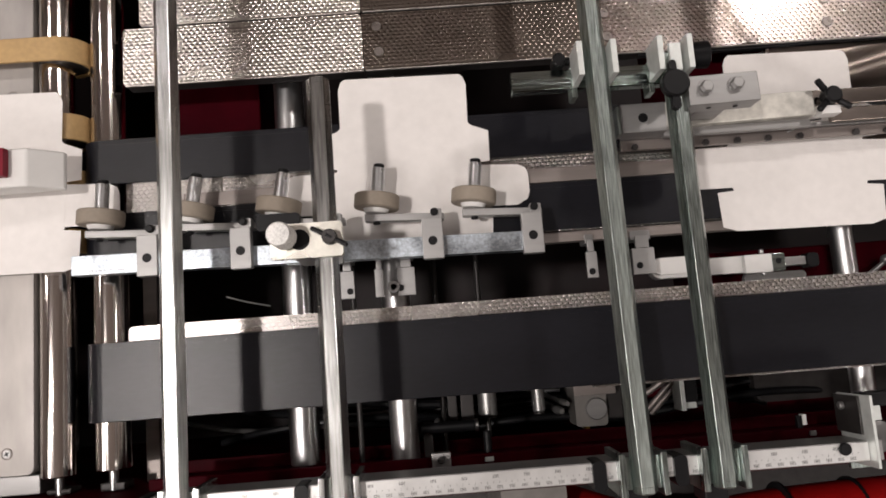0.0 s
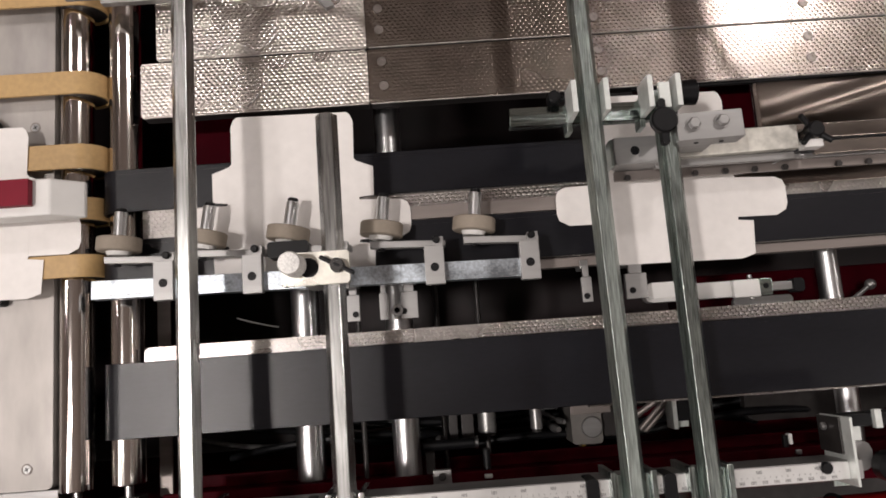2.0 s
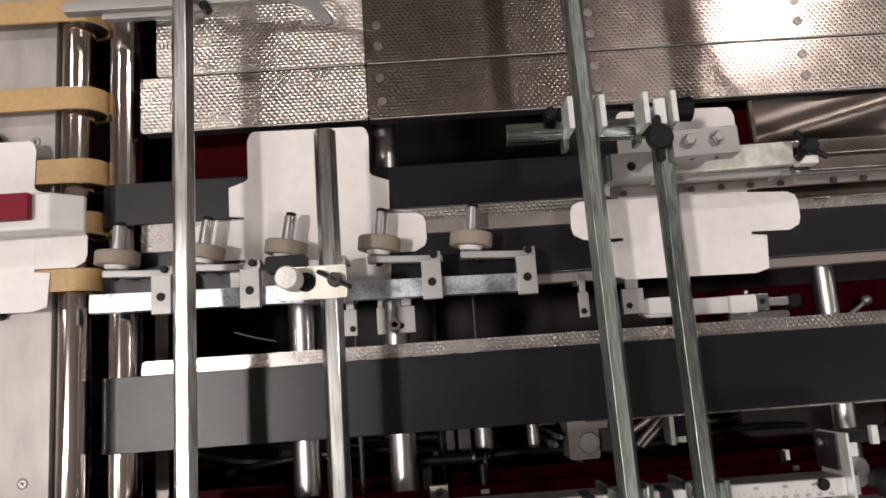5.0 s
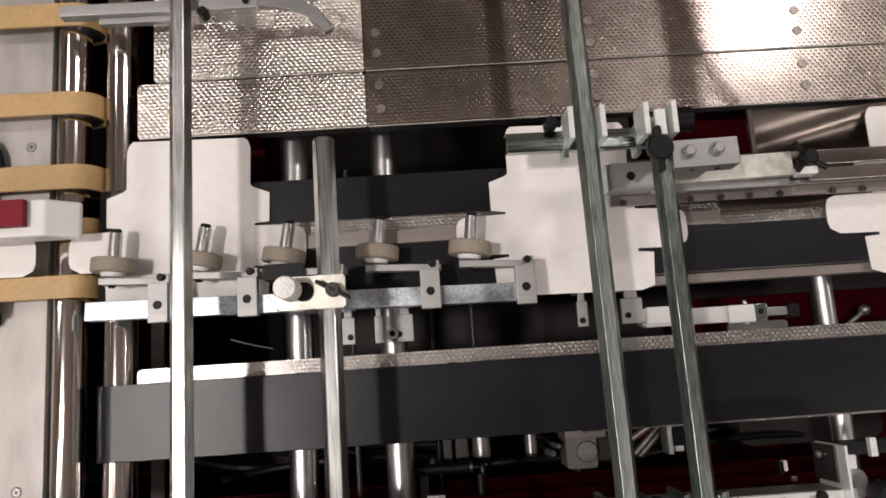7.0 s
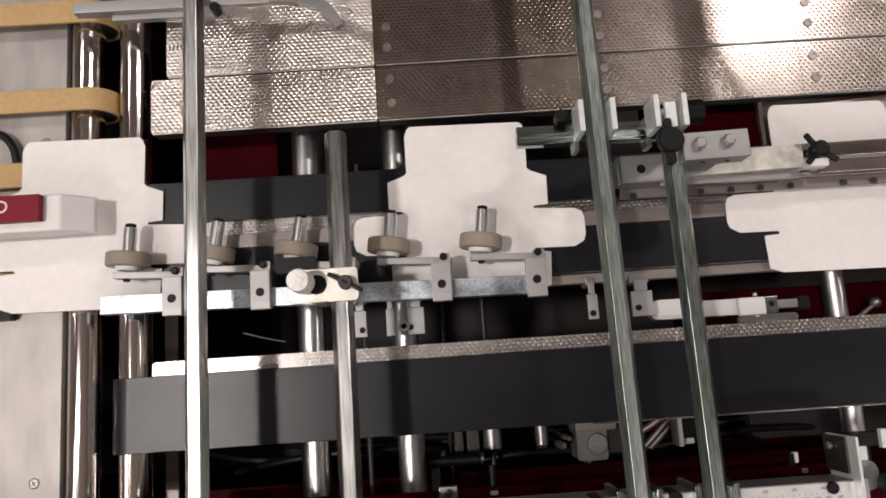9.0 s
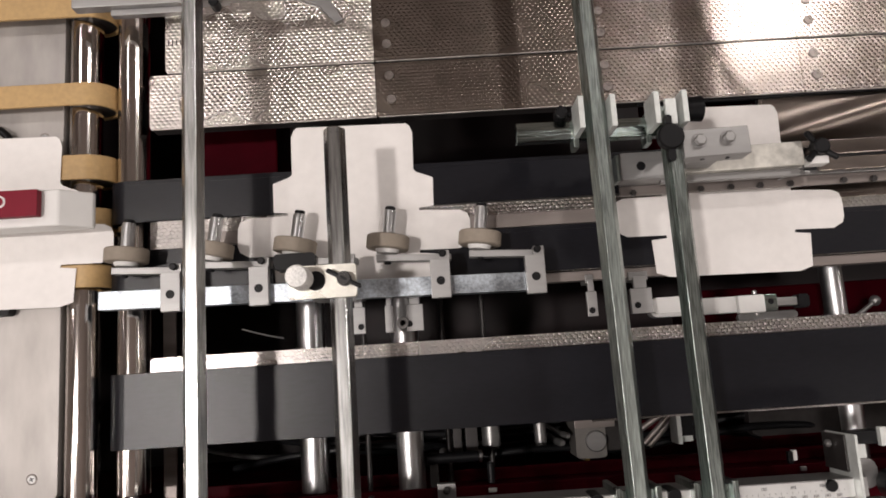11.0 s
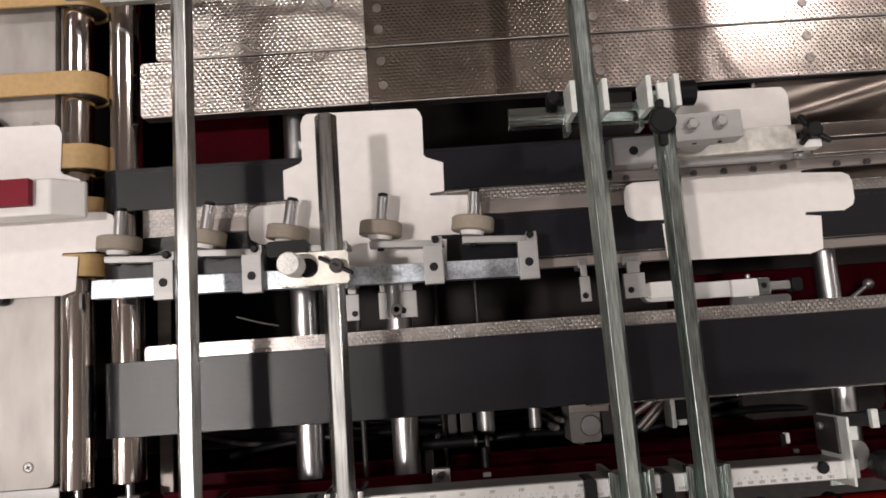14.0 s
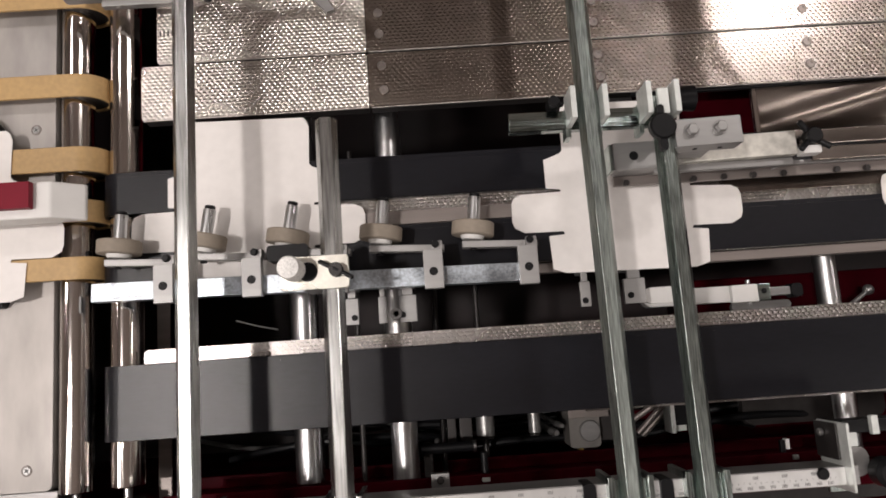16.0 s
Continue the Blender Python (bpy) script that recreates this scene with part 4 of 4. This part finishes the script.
part("plate", box(0.334, 0.339, -0.043, -0.010, 0.77, 0.798, 0.0006), PALE_ZINC, fit_plate)
part("ledge", box(0.3392, 0.358, -0.043, -0.036, 0.77, 0.776, 0.0006), PALE_ZINC, fit_plate)
part("block", box(0.3396, 0.357, -0.0355, -0.006, 0.765, 0.787, 0.0015), BLACK, fit_plate)
part("post", rod((0.346, -0.02, 0.421), (0.346, -0.02, 0.7648), 0.006), BLACK_STEEL, fit_plate)
stub = thing("stub_shaft", (0.09, -0.036, 0.84), "black stub shaft with a bright steel end", "shaft")
part("shaft", rod((0.050, -0.036, 0.84), (0.1055, -0.036, 0.84), 0.0055), BLACK, stub)
part("end_cap", rod((0.1057, -0.036, 0.84), (0.1095, -0.036, 0.84), 0.0065), ROD, stub, "bright steel end cap")
part("hanger", box(0.052, 0.062, -0.0678, -0.030, 0.826, 0.8343, 0.001), BLACK_STEEL, stub)
slats = thing("slatted_guard", (0.094, -0.01, 0.421), "dark grey steel slatted guard beneath the belt", "guard")
for x0, x1 in ((0.080, 0.090), (0.094, 0.108)):
    part("slat", box(x0, x1, -0.046, 0.03, 0.74, 0.80, 0.001), BLACK_STEEL, slats)
    part("foot", box(x0 + 0.002, x1 - 0.002, -0.02, 0.01, 0.421, 0.7398, 0.001), BLACK_STEEL, slats)
rng = random.Random(7)
for i in range(16):
    y = -0.040 + 0.014 * (i % 5)
    z = 0.62 + 0.014 * (i % 5)
    x = -0.05 + 0.03 * i
    single("air_hose", sweep([(x - 0.30, y + rng.uniform(-0.01, 0.03), 0.425), (x - 0.12, y + rng.uniform(-0.01, 0.02), z), (x + 0.06, y + rng.uniform(-0.015, 0.02), z + 0.03), (x + 0.22, y + rng.uniform(-0.01, 0.02), z - 0.01), (x + 0.40, y, 0.425)], 0.0032 + 0.001 * (i % 3), 10), BLACK if i % 4 else ALU_GREY, "dark air hose lying in the machine pan", "hose", "air hoses")
for x0, y0, x1, y1, z in ((0.304, -0.044, 0.338, -0.006, 0.775), (0.312, -0.048, 0.346, -0.010, 0.765), (0.292, -0.030, 0.330, -0.004, 0.785)):
    single("link_strut", rod((x0, y0, z - 0.012), (x1, y1, z + 0.004), 0.0036, 0.001, 12), STEEL_STRIP, "thin tan-grey link strut beneath the belt", "strut", "link struts")
for x, y, z, r in ((0.199, -0.032, 0.785, 0.0045), (0.205, -0.024, 0.790, 0.0035), (0.068, -0.044, 0.70, 0.005)):
    post = thing("pipe_elbow", (x, y, 0.421), "small metal push-in pipe elbow on a black stand", "fitting", "pipe elbows")
    part("stand", rod((x, y, 0.421), (x, y, z - 0.0002), r * 0.8), BLACK_STEEL, post)
    part("elbow", turned(((0, r), (0.008, r), (0.010, r * 0.7), (0.014, r * 0.7)), (x, y, z), (x + 0.3, y - 0.1, z + 1), 14), ALU_GREY, post)
for x0, x1, y, z in ((0.30, 0.56, -0.040, 0.76), (0.33, 0.58, -0.026, 0.74), (0.10, 0.48, -0.046, 0.72), (-0.2, 0.10, -0.040, 0.70), (0.02, 0.30, -0.050, 0.75)):
    single("air_hose", sweep([(x0, y - 0.012, z - 0.03), (x0 + 0.06, y, z), ((x0 + x1) / 2, y + 0.008, z + 0.012), (x1 - 0.05, y + 0.004, z), (x1, y - 0.012, z - 0.03)], 0.0042, 10), BLACK, "glossy black air hose clipped inside the frame", "hose", "air hoses")
single("belt_guard", prism(rounded(0.43, 0.60, -0.044, 0.010, 0.01), 0.75, 0.765, 0.003), BLACK_STEEL, "black steel drive guard beneath the belt", "guard")
single("guard_post", rod((0.53, -0.02, 0.421), (0.53, -0.02, 0.7498), 0.008), BLACK_STEEL, "black post carrying the drive guard", "post")
nut = thing("frame_bolt", (0.075, -0.056, 0.88), "small grey angle bolted inside the side frame", "bolt")
part("bolt_block", box(0.060, 0.078, -0.0670, -0.052, 0.8992, 0.908, 0.001), ALU_GREY, nut)
part("bolt_pin", rod((0.069, -0.058, 0.9082), (0.069, -0.058, 0.914), 0.0035), BLACK_STEEL, nut)
hook = thing("cable_clip", (0.435, -0.055, 0.86), "small white cable clip on the side frame", "clip")
part("clip_base", box(0.4100, 0.4148, -0.0569, -0.0450, 0.8930, 0.898, 0.0005), BLACK, hook, "black clip base")
part("clip_body", box(0.4150, 0.4186, -0.0540, -0.0440, 0.8915, 0.899, 0.0005), WHITE, hook)
part("clip_foot", box(0.4190, 0.4250, -0.0640, -0.0595, 0.8992, 0.902, 0.0005), ALU_GREY, hook)
pin = thing("frame_pin", (0.120, -0.06, 0.82), "small black pin on the side frame", "pin")
part("pin_body", rod((0.114, -0.0569, 0.8940), (0.114, -0.036, 0.8940), 0.0038), BLACK, pin)
part("pin_foot", box(0.110, 0.118, -0.0640, -0.0600, 0.8992, 0.902, 0.0005), PALE_ZINC, pin)

# ---- outside the near side: red hose ----
hose = thing("red_duct", (0.30, -0.1560, 0.80), "red flexible duct with dark seams outside the frame", "duct")
part("duct_tube", sweep([(0.175, -0.150, 0.72), (0.205, -0.155, 0.785), (0.26, -0.170, 0.808), (0.33, -0.176, 0.814), (0.42, -0.166, 0.823), (0.60, -0.1610, 0.826), (1.0, -0.1660, 0.80)], 0.040, 28), RED, hose)
for x in (0.345, 0.415, 0.49):
    part("seam", turned(((-0.0012, 0.0408), (0.0012, 0.0408)), (x, -0.1600, 0.8255), (x + 1, -0.1600, 0.8255), 28), BLACK, hose)
part("duct_mount", box(0.30, 0.36, -0.16, -0.0825, 0.74, 0.76, 0.002), BLACK_STEEL, hose)
single("outer_panel", box(-3.2, 3.2, -0.60, -0.0825, 0.60, 0.62, 0.002), BLACK_STEEL, "black lower panel outside the side frame", "panel")
single("grey_cover", prism(rounded(0.125, 0.190, -0.20, -0.0825, 0.006), 0.62, 0.86, 0.002), GREY_BOX, "small grey housing outside the side frame", "housing")


# ---- carton blanks carried by the belts ----
def blank_outline():
    wing = [(0.108, -0.0005), (0.1180, 0.005), (0.1203, 0.012), (0.1200, 0.030), (0.1175, 0.0365), (0.110, 0.0400)]
    pts = [(0.0675, -0.0440), (0.0810, -0.0395), (0.0830, -0.0050), (0.0665, -0.0035), (0.0675, -0.0005)]
    pts += wing
    pts += [(0.0680, 0.0415), (0.0680, 0.0440), (0.0830, 0.0455), (0.0835, 0.0760), (0.0665, 0.0825), (0.0635, 0.0855), (0.0640, 0.1255), (0.0612, 0.1330), (0.0575, 0.1360)]
    return pts + [(-x, y) for x, y in reversed(pts)]


def carton_blank():
    b = thing("carton_blank", (0, 0, 0), "white die-cut carton blank lying flat on the belts", "carton blank", "carton blanks")
    bm = prism(blank_outline(), 0.0, 0.0007)
    part("board", bm, PAPER, b, smooth=False)
    for y, w in ((0.0835, 0.062), (0.0425, 0.066), (-0.002, 0.066)):
        part("crease", box(-w, w, y - 0.0004, y + 0.0004, 0.0007, 0.00085, 0), PAPER, b)
    for s in (-1, 1):
        part("crease", box(s * 0.0672 - 0.0004, s * 0.0672 + 0.0004, 0.001, 0.039, 0.0007, 0.00085, 0), PAPER, b)
    return b


SPEED, STEP = 0.1357, 0.3890
blanks = [carton_blank()]
for k in range(8):
    blanks.append(copy_thing(blanks[0], Matrix.Identity(4)))


def blank_pose(u):
    """The feeder brings the blanks in slowly; the belts draw them apart at full pace."""
    x = float(np.interp(u, (-3.2, -0.62, -0.50, -0.446, -0.418, -0.333, -0.247, -0.11, 0.05, 4.0), (-3.05, -0.470, -0.421, -0.400, -0.387, -0.345, -0.258, -0.113, 0.05, 4.0)))
    y = 0.1798 + float(np.interp(x, (-0.35, -0.2, -0.05, 0.08, 0.46), (0.0095, 0.0065, 0.003, 0.0, -0.0010)))
    z = float(np.interp(x, (-0.60, -0.42, -0.20, -0.05), (0.9050, 0.9025, 0.9025, 0.9008)))
    return pose(x, y, z, 0, 0, -0.95)


def motions():
    """The blanks ride to the right at the belts' pace, and the wheels roll on them."""
    times = [0.25 * i for i in range(65)]
    for k, b in enumerate(blanks):
        walk(b, [(t, blank_pose(0.0770 + SPEED * (t - 14.5) + STEP * (k - 2))) for t in times])
    rate = math.degrees(SPEED / WHEEL_R)
    for w, toe in turning_wheels:
        walk(w, [(0.2 * i, pose(0, 0, 0, 0, 0, toe) @ pose(0, 0, 0, 0, rate * 0.2 * i, 0)) for i in range(81)])


motions()
